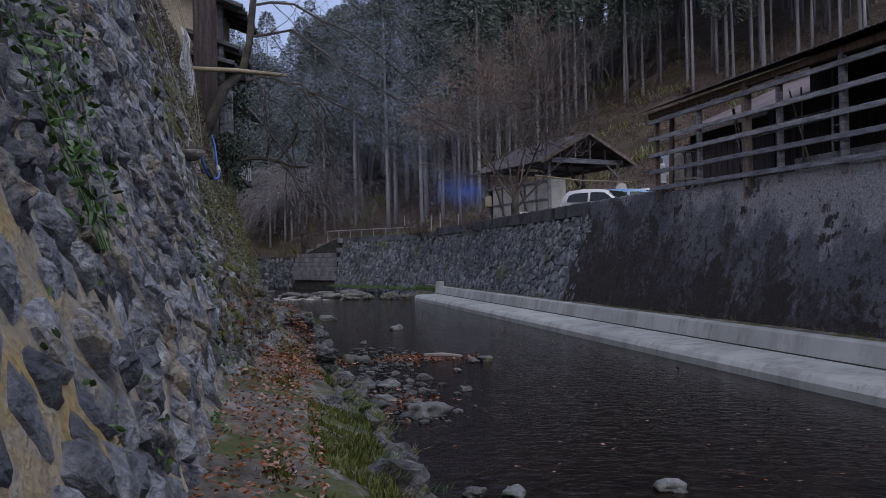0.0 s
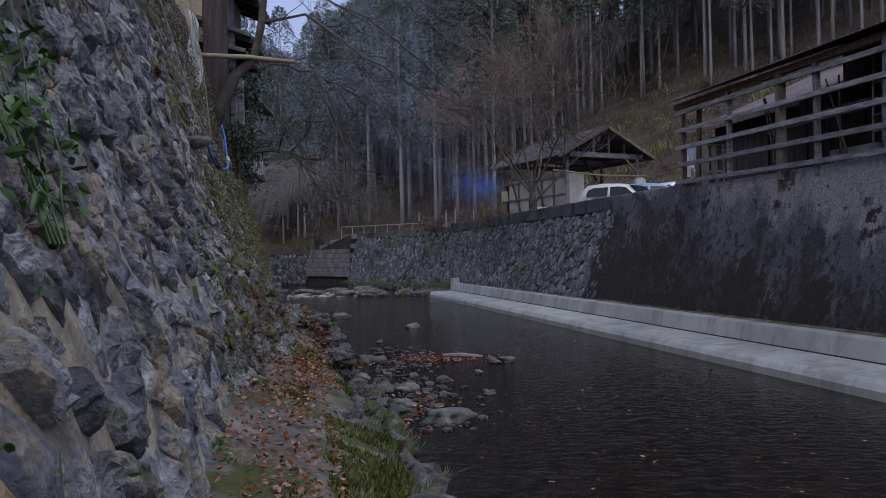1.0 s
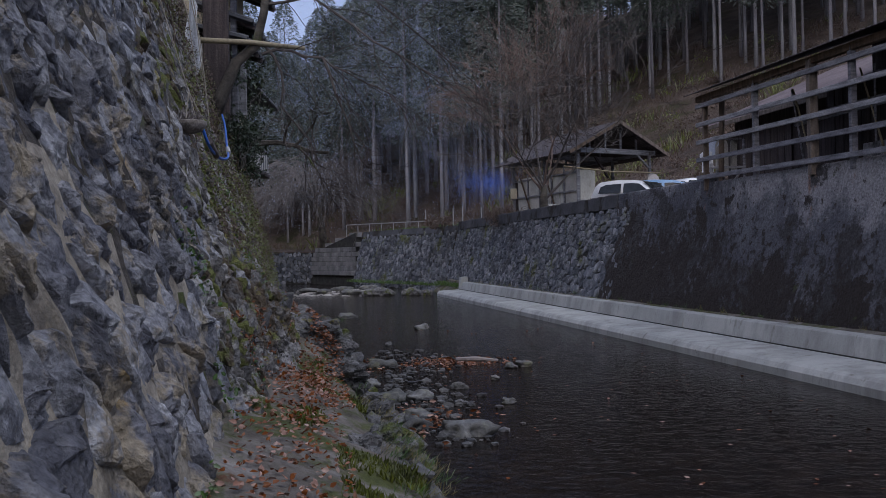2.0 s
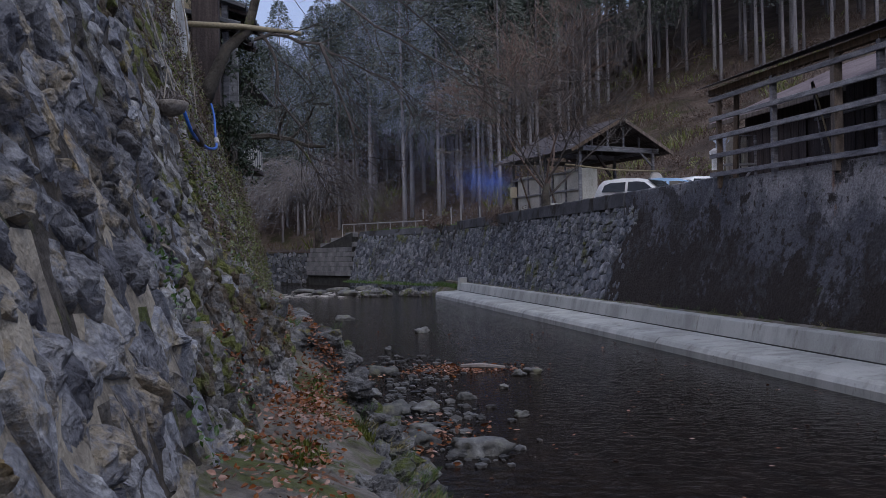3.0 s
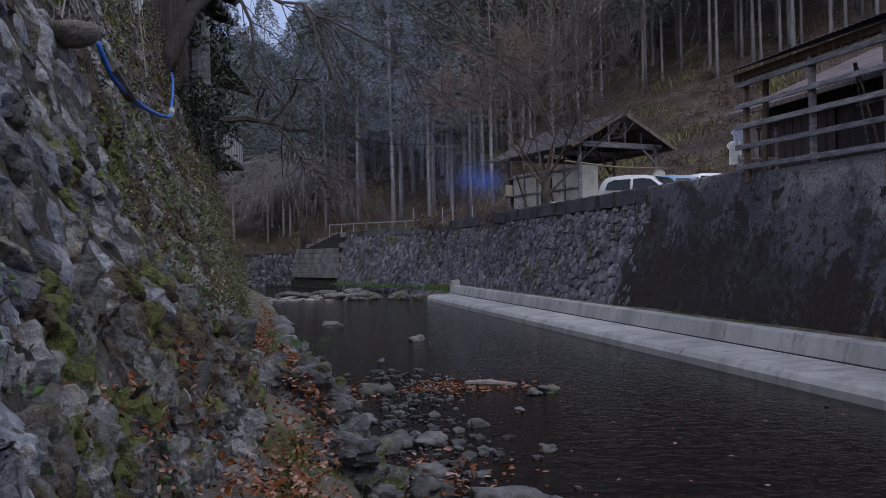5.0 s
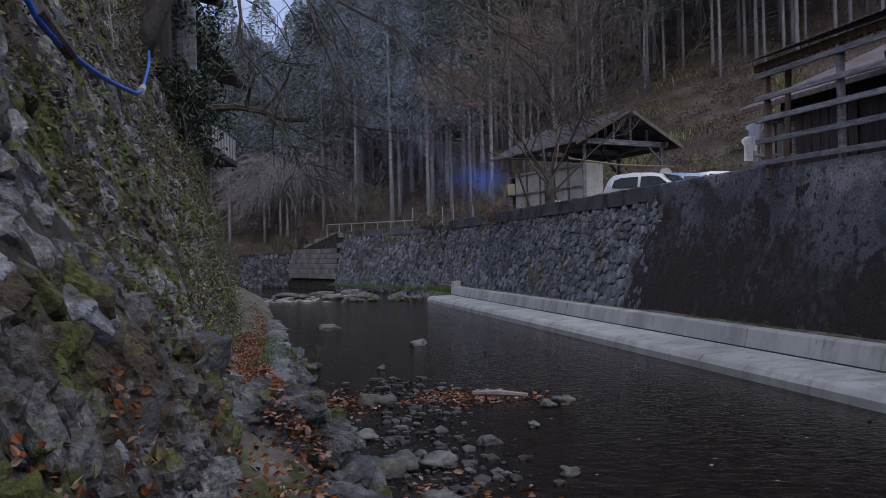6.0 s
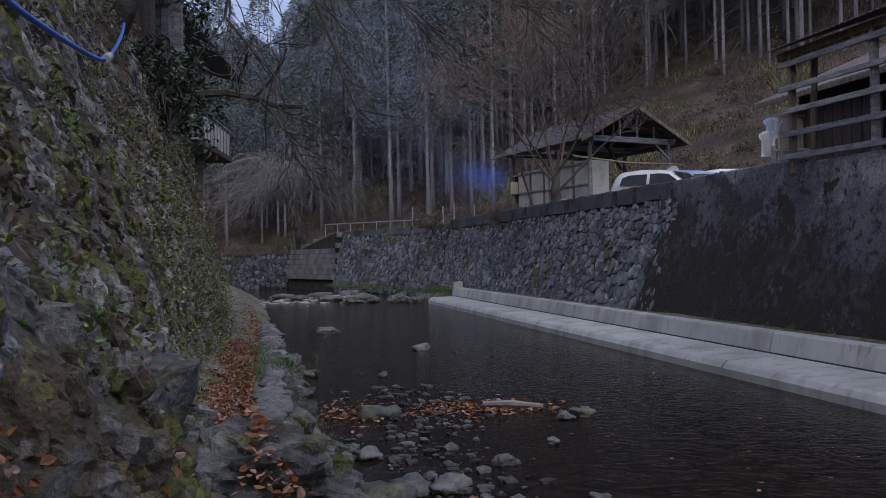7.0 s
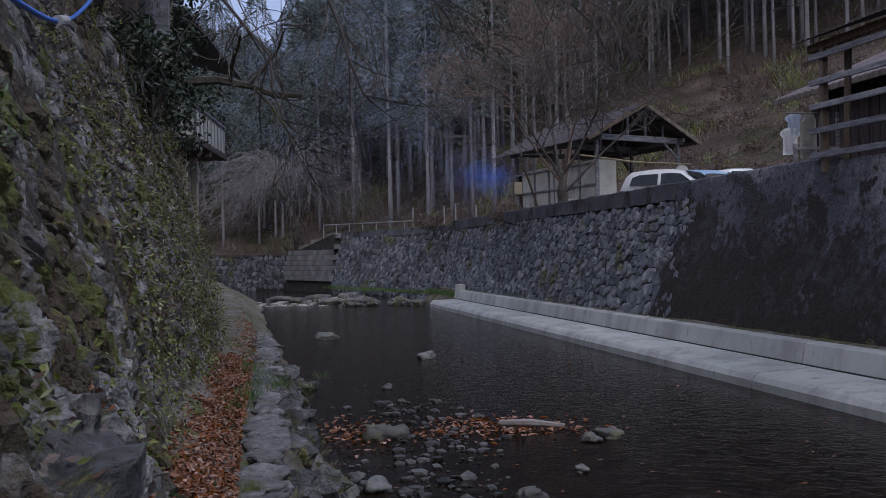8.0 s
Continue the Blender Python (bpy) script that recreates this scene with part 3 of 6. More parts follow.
def stone_wall_run(name, place, length, height, size, label, cut, seed, block=0.0):
    """Dry-looking rubble wall: dark joint sheet and stones; place(u, v, w) gives the point. The stones with u < cut are parts; with block, larger stones low down near the start."""
    r = random.Random(seed)
    us, vs_ = list(np.linspace(0, length, int(length / 0.5) + 2)), list(np.linspace(-0.8, height, 8))
    wall = sheet(lambda u, v: place(u, v, 0), us, vs_, name, "joint", label, smooth=False)
    rest = Soup()
    found = list(cells(0.05, length - 0.05, -0.65 if length > 5 else -0.1, height - 0.02, size, 1.25, 62, r))
    if block:
        found = [c for c in found if c[0] > 4.2 or c[1] > 1.35] + list(cells(0.05, 4.2, -0.1, 1.35, block, 1.25, 62, r))
    for u, v, poly in found:
        vs, fs = stone(poly, 0.03 + 0.05 * r.random(), r, 10, 0.96, 0.45, ((1.0, -0.4), (0.97, 0.7), (0.72, 1.0)))
        o = place(u, v, 0)
        ux = (place(u + 0.1, v, 0) - o).normalized()
        vx = (place(u, v + 0.1, 0) - o).normalized()
        wx = (place(u, v, 0.1) - o).normalized()
        pts = [o + ux * p[0] + vx * p[1] + wx * p[2] for p in vs]
        if ux.cross(vx).dot(wx) < 0:
            fs = [tuple(reversed(f)) for f in fs]
        if u < cut:
            ob = mesh_ob("stone", [p - o for p in pts], fs, "masonry", wall, smooth=False)
            ob.matrix_basis = Matrix.Translation(o)
        else:
            rest.add(pts, fs)
    if rest.v:
        ob = mesh_ob("rubble", rest.v, rest.f, "masonry_far", wall, smooth=False)
        ob["kind"] = "stuff"
    return wall


build_footing()
build_right_wall()


def near_stone(u, v, w):
    return on_kerb(26.95 + u, face_off(0.6 + v * 0.97) - w, 0.6 + v * 0.97)


stone_wall_run("wall_stone", near_stone, 23.0, 2.72, 0.205, "river wall of angular grey rubble stones with moss", 5.8, 3, 0.3)

BEND = Vector((on_kerb(49.95, 1.5, 0).x, 49.95, 0.6))
FAR_END = Vector((-3.6, 60.3, 0.6))


def far_stone(u, v, w):
    d = (FAR_END - BEND).normalized()
    n = Vector((-d.y, d.x, 0))
    return BEND + d * u + Vector((0, 0, v * 0.97)) + n * (w - 0.25 * v) * (1 if n.y < 0 else -1)


FAR_LEN = (FAR_END - BEND).length
stone_wall_run("wall_stone_upstream", far_stone, FAR_LEN, 2.6, 0.24, "upstream river wall of grey rubble stones with grass tufts", 0.0, 4)
pts = []
for u in (0, FAR_LEN):
    for v, w in ((2.6, 0.03), (2.95, -0.02), (2.95, -0.4), (2.6, -0.4)):
        pts.append(far_stone(u, v, w))
tagged(mesh_ob("coping_upstream", pts, [(0, 1, 5, 4), (1, 2, 6, 5), (2, 3, 7, 6), (0, 3, 2, 1), (4, 5, 6, 7)], "cap"), "dark mossy coping on the upstream wall", "coping", kind="structure")


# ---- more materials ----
# crown green is paled: forest haze is mixed into the leaf colour
M["leaf_cedar_hazed"] = mat("cedar_foliage", [(0.075, 0.1, 0.085), (0.11, 0.135, 0.112), (0.14, 0.165, 0.135)], 0.5, 0.8, 0, 9, island=0.4)
M["bark"] = mat("cedar_bark", [(0.13, 0.125, 0.135), (0.22, 0.21, 0.22), (0.32, 0.31, 0.32)], 1.2, 0.95, 0.6, 14, vary=0.35, stretch=(3, 3, 0.3))
M["gravel"] = mat("wet_gravel", [(0.028, 0.027, 0.027), (0.065, 0.063, 0.062), (0.14, 0.138, 0.13)], 5, 0.6, 0.5, 30, island=0.5)
M["bark_dark"] = mat("dark_mossy_bark", [(0.03, 0.026, 0.022), (0.075, 0.065, 0.055), (0.13, 0.12, 0.1)], 3, 0.95, 0.9, 25, [(MOSS, 2, 0.62, 0.06, (1, 1, 1))])
M["twig"] = mat("grey_brown_twig", [(0.16, 0.14, 0.13), (0.26, 0.23, 0.22), (0.34, 0.31, 0.3)], 2, 0.9, 0, 20)
M["twig_grey"] = mat("dull_grey_twig", [(0.1, 0.09, 0.088), (0.16, 0.145, 0.14), (0.22, 0.2, 0.195)], 2, 0.9, 0, 20)
M["twig_dark"] = mat("dark_wet_twig", [(0.05, 0.042, 0.04), (0.1, 0.088, 0.08), (0.16, 0.14, 0.13)], 2, 0.9, 0, 20)
M["twig_brown"] = mat("red_brown_twig", [(0.12, 0.085, 0.07), (0.2, 0.145, 0.12)], 2, 0.9, 0, 20)
M["leaf_litter"] = mat("fallen_orange_leaf", [(0.14, 0.058, 0.03), (0.26, 0.105, 0.055), (0.36, 0.19, 0.11)], 4, 0.85, 0, 30, island=0.45)
M["leaf_green"] = mat("green_weed_leaf", [(0.035, 0.075, 0.02), (0.07, 0.13, 0.035), (0.1, 0.17, 0.05)], 5, 0.55, 0, 30, island=0.4)
M["leaf_yellow"] = mat("yellow_green_creeper_leaf", [(0.09, 0.115, 0.03), (0.17, 0.2, 0.055), (0.26, 0.25, 0.08)], 3, 0.7, 0, 30, island=0.5)
M["leaf_dark"] = mat("dark_evergreen_leaf", [(0.018, 0.03, 0.018), (0.035, 0.055, 0.03), (0.06, 0.08, 0.04)], 3, 0.4, 0, 30, island=0.4)
M["brush"] = mat("dry_brown_brush", [(0.07, 0.05, 0.042), (0.13, 0.092, 0.075), (0.2, 0.15, 0.12)], 0.5, 0.9, 0, 9, [((0.12, 0.13, 0.04), 0.25, 0.62, 0.06, (1, 1, 1))], island=0.45)
M["timber"] = mat("weathered_grey_timber", [(0.09, 0.09, 0.1), (0.19, 0.19, 0.21), (0.3, 0.3, 0.32)], 2.5, 0.85, 0.5, 30, vary=0.2, stretch=(1, 1, 6))
M["timber_brown"] = mat("brown_timber_post", [(0.06, 0.045, 0.035), (0.13, 0.095, 0.07), (0.2, 0.15, 0.12)], 2.5, 0.85, 0.5, 30, vary=0.2, stretch=(4, 4, 0.5))
M["dark_board"] = mat("dark_stained_boards", [(0.025, 0.02, 0.021), (0.055, 0.043, 0.042), (0.09, 0.072, 0.068)], 3, 0.85, 0.4, 30, stretch=(6, 6, 0.5))
M["cream"] = mat("cream_plaster", [(0.38, 0.33, 0.24), (0.5, 0.45, 0.34)], 1.5, 0.9, 0.2, 30)
M["panel"] = mat("dirty_white_panel", [(0.3, 0.3, 0.27), (0.42, 0.41, 0.37), (0.5, 0.49, 0.45)], 1.4, 0.8, 0.2, 25, [((0.2, 0.2, 0.15), 2, 0.62, 0.06, (2, 2, 0.4))])
M["tin"] = mat("rusted_tin_roof", [(0.04, 0.034, 0.034), (0.075, 0.062, 0.06), (0.12, 0.1, 0.095)], 1.5, 0.6, 0.3, 25, stretch=(1, 1, 1), metal=0.2)
M["mauve_roof"] = mat("faded_mauve_metal_roof", [(0.1, 0.08, 0.085), (0.15, 0.12, 0.125), (0.2, 0.165, 0.165)], 1, 0.95, 0.2, 20)
M["tile"] = mat("grey_roof_tile", [(0.06, 0.062, 0.07), (0.12, 0.125, 0.135)], 3, 0.6, 0.3, 30)
M["bamboo"] = mat("dry_bamboo", [(0.22, 0.18, 0.11), (0.34, 0.29, 0.19)], 4, 0.6, 0.1, 30)
M["hose"] = mat("blue_plastic_hose", [(0.03, 0.12, 0.5), (0.05, 0.18, 0.62)], 3, 0.4, 0, 30)
M["grey_plastic"] = mat("pale_grey_plastic", [(0.4, 0.38, 0.36), (0.5, 0.48, 0.46)], 5, 0.6, 0, 40)
M["cloth_blue"] = mat("pale_blue_cloth", [(0.45, 0.52, 0.66), (0.55, 0.62, 0.75)], 6, 0.9, 0.2, 50)
M["cloth_white"] = mat("white_cloth", [(0.66, 0.68, 0.7), (0.76, 0.77, 0.8)], 6, 0.9, 0.2, 50)
M["cloth_beige"] = mat("grey_beige_cloth", [(0.32, 0.31, 0.3), (0.42, 0.41, 0.39)], 6, 0.9, 0.3, 50)
M["car_white"] = mat("white_car_paint", [(0.72, 0.73, 0.74), (0.78, 0.79, 0.8)], 2, 0.25, 0, 60, spec=0.6)
M["car_blue"] = mat("light_blue_car_paint", [(0.16, 0.3, 0.5), (0.2, 0.36, 0.58)], 2, 0.3, 0, 60, spec=0.6)
M["glass"] = mat("dark_car_glass", [(0.015, 0.018, 0.02), (0.03, 0.035, 0.04)], 2, 0.08, 0, 60, spec=0.5)
M["rubber"] = mat("black_rubber", [(0.012, 0.012, 0.012), (0.03, 0.03, 0.03)], 6, 0.8, 0.2, 40)
M["red_lamp"] = mat("red_lamp_plastic", [(0.3, 0.02, 0.02), (0.4, 0.03, 0.03)], 6, 0.3, 0, 40)
M["galv"] = mat("galvanised_pipe", [(0.35, 0.36, 0.37), (0.5, 0.5, 0.5)], 6, 0.4, 0, 40, metal=0.6)
M["sack"] = mat("grey_woven_basket", [(0.12, 0.105, 0.09), (0.24, 0.21, 0.185), (0.36, 0.33, 0.3)], 22, 0.95, 0.7, 60)
M["rope"] = mat("pale_rope", [(0.25, 0.22, 0.18), (0.38, 0.34, 0.28)], 9, 0.95, 0.3, 60)
M["block"] = mat("pale_concrete_block", [(0.13, 0.13, 0.135), (0.19, 0.19, 0.195), (0.25, 0.25, 0.25)], 1.2, 0.9, 0.3, 20, vary=0.18)
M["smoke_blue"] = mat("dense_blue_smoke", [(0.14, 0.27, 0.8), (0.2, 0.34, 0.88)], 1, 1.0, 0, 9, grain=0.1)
# pale blue flecks: thin smoke, and a stand-in for haze before the forest
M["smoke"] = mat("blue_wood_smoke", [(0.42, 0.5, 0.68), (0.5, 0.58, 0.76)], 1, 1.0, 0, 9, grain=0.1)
M["grass"] = mat("short_green_grass", [(0.04, 0.09, 0.02), (0.08, 0.15, 0.035), (0.12, 0.18, 0.05)], 3, 0.7, 0, 30, island=0.35)
M["moss"] = mat("olive_moss", [(0.05, 0.06, 0.012), (0.1, 0.115, 0.022), (0.16, 0.165, 0.04)], 3, 0.9, 0, 30, island=0.4)
M["dry_grass"] = mat("dry_yellow_grass", [(0.13, 0.12, 0.04), (0.22, 0.19, 0.08), (0.3, 0.25, 0.12)], 3, 0.8, 0, 30, island=0.35)


def leaf(at, along, side, length, width, fold=0.15):
    """A folded leaf: two halves of a pointed oval."""
    a, d, s = Vector(at), Vector(along).normalized(), Vector(side)
    s = (s - d * s.dot(d)).normalized()
    n = d.cross(s)
    vs = [a, a + d * length * 0.45 + s * width / 2 + n * fold * width, a + d * length, a + d * length * 0.45 - s * width / 2 + n * fold * width]
    return vs, [(0, 1, 2), (0, 2, 3)]


def oval(at, along, side, length, width, fold=0.15):
    """A fallen or broad leaf: an oval blade folded along its rib, curled at the tip."""
    a, d, s = Vector(at), Vector(along).normalized(), Vector(side)
    s = (s - d * s.dot(d)).normalized()
    n = d.cross(s)
    w = width / 2
    vs = [a, a + d * length * 0.3 + s * w + n * fold * width, a + d * length * 0.7 + s * w * 0.75 + n * fold * width, a + d * length + n * fold * width * 0.8]
    vs += [a + d * length * 0.7 - s * w * 0.75 + n * fold * width, a + d * length * 0.3 - s * w + n * fold * width, a + d * length * 0.5]
    return vs, [(0, 1, 6), (1, 2, 6), (2, 3, 6), (3, 4, 6), (4, 5, 6), (5, 0, 6)]


def rand_dir(r, flat=1.0):
    v = Vector((r.uniform(-1, 1), r.uniform(-1, 1), r.uniform(-1, 1) * flat))
    return v.normalized() if v.length > 0.05 else Vector((1, 0, 0))


def rocky(r, size, sub=2, rough=0.35, flat=0.6):
    """Verts and faces of a worn boulder of about that size."""
    b = bmesh.new()
    bmesh.ops.create_icosphere(b, subdivisions=sub, radius=0.5)
    off = Vector((r.random() * 90, r.random() * 90, r.random() * 90))
    sx, sy = r.uniform(0.8, 1.2), r.uniform(0.65, 1.0)
    for v in b.verts:
        p = v.co.copy()
        k = 1 + rough * noise.noise(p * 2.2 + off) + rough * 0.45 * noise.noise(p * 5 + off) + rough * 0.22 * noise.noise(p * 11 + off) + (rough * 0.12 * noise.noise(p * 24 + off) if sub > 3 else 0)
        f = max(abs(p.x), abs(p.y), abs(p.z)) / 0.5
        if sub > 2:
            k -= rough * 0.3 * (1 - abs(noise.noise(p * 4.5 - off))) ** 7
        k *= 1.0 + 0.25 * (0.75 - f) + rough * 0.6 * (0.25 - abs(noise.noise(p * 3.1 + off)))
        v.co = Vector((p.x * sx, p.y * sy, p.z * flat)) * k * size
    vs = [v.co.copy() for v in b.verts]
    fs = [tuple(v.index for v in f.verts) for f in b.faces]
    b.free()
    return vs, fs


def grow(soup, r, p, d, length, rad, depth, spread=0.6, droop=0.0, kids=(2, 4), segs=4, sides=5, wob=0.25, min_r=0.004):
    """A limb with its branches, into soup."""
    pts, rs = [Vector(p)], [rad]
    d = Vector(d).normalized()
    for i in range(segs):
        d = (d + rand_dir(r) * wob + Vector((0, 0, -droop))).normalized()
        pts.append(pts[-1] + d * length / segs)
        rs.append(max(min_r, rad * (1 - 0.62 * (i + 1) / segs)))
    soup.add(*tube(pts, rs, sides if depth > 1 else 3))
    if depth <= 0:
        return
    for _ in range(r.randint(*kids)):
        k = r.uniform(0.35, 1.0)
        i = min(int(k * segs), segs - 1)
        q = pts[i].lerp(pts[i + 1], k * segs - i)
        nd = (d + rand_dir(r) * spread * 1.6).normalized()
        grow(soup, r, q, nd, length * r.uniform(0.5, 0.8), max(min_r, rs[i] * 0.6), depth - 1, spread, droop * 1.25, kids, segs, sides, wob, min_r)


# ---- the cedar forest ----
def cedar(seed, height, bare):
    r = random.Random(seed)
    t = thing("cedar_tree", "tall straight cedar with bare pale trunk and dark green crown", "tree", (0, 0, 0), "cedars on the hillside")
    lean = (r.uniform(-0.25, 0.25), r.uniform(-0.25, 0.25))
    pts = [(lean[0] * k * k, lean[1] * k * k, height * k - 0.5 * (k == 0)) for k in (0, 0.15, 0.3, 0.5, 0.7, 0.85, 1)]
    vs, fs = tube(pts, [0.18, 0.135, 0.12, 0.1, 0.08, 0.055, 0.02], 7)
    s = Soup()
    s.add(vs, fs)
    for _ in range(14):
        z = r.uniform(0.2, 0.75) * bare + 0.2 * bare
        a = r.uniform(0, 6.28)
        s.add(*tube([(0, 0, z), (math.cos(a) * 0.5, math.sin(a) * 0.5, z + r.uniform(-0.1, 0.12))], [0.018, 0.006], 3))
    mesh_ob("trunk", s.v, s.f, "bark", t, smooth=True)
    c = Soup()
    for _ in range(2100):
        k = r.random() ** 0.75
        z = bare + (height * 1.02 - bare) * k
        rad = (0.35 + 2.5 * (1 - k) ** 0.8) * min(1, 0.45 + k * 4)
        a = r.uniform(0, 6.28)
        q = rad * math.sqrt(r.random())
        p = (math.cos(a) * q + lean[0] * k, math.sin(a) * q + lean[1] * k, z - 0.22 * q)
        d = Vector((math.cos(a), math.sin(a), r.uniform(-0.9, 0.2)))
        c.add(*leaf(p, d + rand_dir(r) * 0.5, rand_dir(r), r.uniform(0.25, 0.65), r.uniform(0.1, 0.2), 0.3))
    mesh_ob("crown", c.v, c.f, "leaf_cedar_hazed", t)
    return t


def build_forest():
    r = random.Random(21)
    kinds = [cedar(40, 19, 9.5), cedar(41, 17, 8.5), cedar(42, 20.5, 11), cedar(43, 15, 6.5), cedar(44, 18, 12)]
    spots = []
    for i in range(-45, 60):
        for j in range(0, 44):
            x, y = i * 2.35 + r.uniform(-1, 1), 66 + j * 2.35 + r.uniform(-1, 1)
            k = x / (y - 6)
            s = 0.8 * x + 0.6 * y - 41
            if not -0.5 < k < 0.68:
                continue
            line = float(np.interp(k, [-0.1, 0.08, 0.16, 0.26, 0.6], [1.5, 2.5, 8, 23, 27]))
            if k < -0.06:
                if y < 80 + 30 * max(0, -k - 0.2) or r.random() < 0.3:
                    continue
            elif s < line:
                continue
            if y > 128 or s > line + 62 or r.random() < (0.12 if k < 0.1 else 0.35):
                continue
            spots.append((x, y))
    spots.sort(key=lambda p: p[1])
    far = Soup()
    far_leaf = Soup()
    meshes = {}
    used = [False] * len(kinds)
    for n, (x, y) in enumerate(spots):
        k = r.randrange(5)
        sc = r.uniform(0.85, 1.2)
        if -0.08 <= x / y < 0.08:
            k = r.choice((1, 3, 3, 3))
        if x / y < -0.08:
            sc *= 0.8
            k = 3 if r.random() < 0.7 else k
        m = Matrix.Translation((x, y, ground_z(x, y) - 0.15)) @ Matrix.Rotation(r.uniform(0, 6.28), 4, "Z")
        if n < 290:
            if not used[k]:
                kinds[k].matrix_basis = m @ Matrix.Scale(sc, 4)
                used[k] = True
            else:
                o = copy_thing(kinds[k], m)
                o.scale = (sc, sc, sc)
        elif n < 620:
            mm = m @ Matrix.Scale(sc, 4)
            for soup, child in ((far, "trunk"), (far_leaf, "crown")):
                me = next(c for c in kinds[k].children if c.name.startswith(child)).data
                if (k, child) not in meshes:
                    meshes[k, child] = ([v.co.copy() for v in me.vertices], [tuple(p.vertices) for p in me.polygons])
                vs, fs = meshes[k, child]
                if child == "crown":
                    vs, fs = vs[:3600], fs[:1800]
                soup.add([mm @ v for v in vs], fs)
    woods = tagged(mesh_ob("far_woods", far.v, far.f, "bark", smooth=True), "distant cedar woods covering the upper hillside", "woods", kind="stuff")
    mesh_ob("foliage", far_leaf.v, far_leaf.f, "leaf_cedar_hazed", woods)


build_forest()


def build_brush():
    """Dry grass, bracken and saplings on the slope."""
    r = random.Random(5)
    s, g = Soup(), Soup()
    for _ in range(26000):
        y = r.uniform(46, 100)
        k = r.uniform(-0.3, 0.62)
        x = k * (y - 6)
        q = 0.8 * x + 0.6 * y - 41
        if x < right_line(y) + 1 or (q < 0.5 and r.random() < 0.7) or q > 36:
            continue
        z = ground_z(x, y)
        n = noise.noise(Vector((x * 0.2, y * 0.2, 6)))
        h = (0.25 + 0.9 * max(0, n + 0.2)) * r.uniform(0.5, 1.3)
        for _ in range(3):
            d = Vector((r.uniform(-0.7, 0.7), r.uniform(-0.7, 0.7), 1))
            (g if n > 0.35 and r.random() < 0.6 else s).add(*leaf((x + r.uniform(-0.3, 0.3), y + r.uniform(-0.3, 0.3), z - 0.05), d, rand_dir(r), h * r.uniform(0.7, 1.3), h * 0.1, 0.3))
    for _ in range(420):
        y = r.uniform(48, 92)
        x = r.uniform(0.02, 0.6) * (y - 6)
        q = 0.8 * x + 0.6 * y - 41
        if x < right_line(y) + 3 or q < 2 or q > 34:
            continue
        z, size = ground_z(x, y), r.uniform(0.35, 1.0)
        tgt = g if r.random() < 0.12 else s
        for _ in range(70):
            p = Vector((x, y, z + 0.45 * size)) + Vector((r.gauss(0, 0.5), r.gauss(0, 0.5), r.gauss(0, 0.32))) * size
            tgt.add(*leaf(p, rand_dir(r), rand_dir(r), r.uniform(0.1, 0.26), r.uniform(0.06, 0.13), 0.3))
    tagged(mesh_ob("hillside_brush", s.v, s.f, "brush"), "dry brown bracken and grass on the slope", "brush", kind="stuff")
    tagged(mesh_ob("green_undergrowth", g.v, g.f, "leaf_yellow"), "patches of yellow-green undergrowth on the slope", "undergrowth", kind="stuff")


build_brush()


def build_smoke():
    """Wood smoke: thousands of minute flecks, dense by the shed, thinning as it climbs before the cedars, where they
    also stand in for haze.
    """
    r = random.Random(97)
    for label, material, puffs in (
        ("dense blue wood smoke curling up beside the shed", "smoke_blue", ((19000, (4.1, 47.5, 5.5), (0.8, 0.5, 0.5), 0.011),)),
        ("flecks for thin blue-grey smoke and haze in front of the cedars", "smoke", ((36000, (-0.3, 56, 15), (2.2, 2, 3.8), 0.018), (44000, (-6.0, 58, 13), (3.4, 2, 4.0), 0.018), (16000, (2.0, 52, 9), (1.8, 1.5, 2.6), 0.016)))):
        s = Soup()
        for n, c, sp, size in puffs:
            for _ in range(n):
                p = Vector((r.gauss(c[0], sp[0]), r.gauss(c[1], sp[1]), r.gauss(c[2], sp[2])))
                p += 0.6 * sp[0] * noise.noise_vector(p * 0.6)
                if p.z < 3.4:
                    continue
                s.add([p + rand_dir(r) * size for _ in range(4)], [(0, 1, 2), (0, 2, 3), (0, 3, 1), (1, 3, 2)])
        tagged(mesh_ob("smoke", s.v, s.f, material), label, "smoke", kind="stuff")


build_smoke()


# ---- bare trees ----
def bare_tree():
    r = random.Random(13)
    t = thing("bare_tree", "leafless spreading tree with fine brown twigs behind the wall", "tree", (5.13, 36.5, 3.05))
    s = Soup()
    s.add(*tube([(0, 0, -0.2), (0.03, 0, 0.5), (0.0, 0.02, 1.0), (0.06, 0, 1.5)], [0.26, 0.19, 0.16, 0.11], 9))
    mesh_ob("trunk", s.v, s.f, "bark_dark", t, smooth=True)
    for k in range(7):
        a = k * 0.9 + r.uniform(-0.2, 0.2)
        b = Soup()
        grow(b, r, (0.03, 0, 0.9 + 0.1 * k), (math.cos(a) * 0.8, math.sin(a) * 0.8, 1.0 + 0.25 * (k % 3)), r.uniform(2.9, 4.0), 0.05, 4, 0.5, -0.015, (4, 5), 4, 5, 0.18, 0.008)
        mesh_ob("limb", b.v, b.f, "twig_brown" if k % 2 else "twig_dark", t)


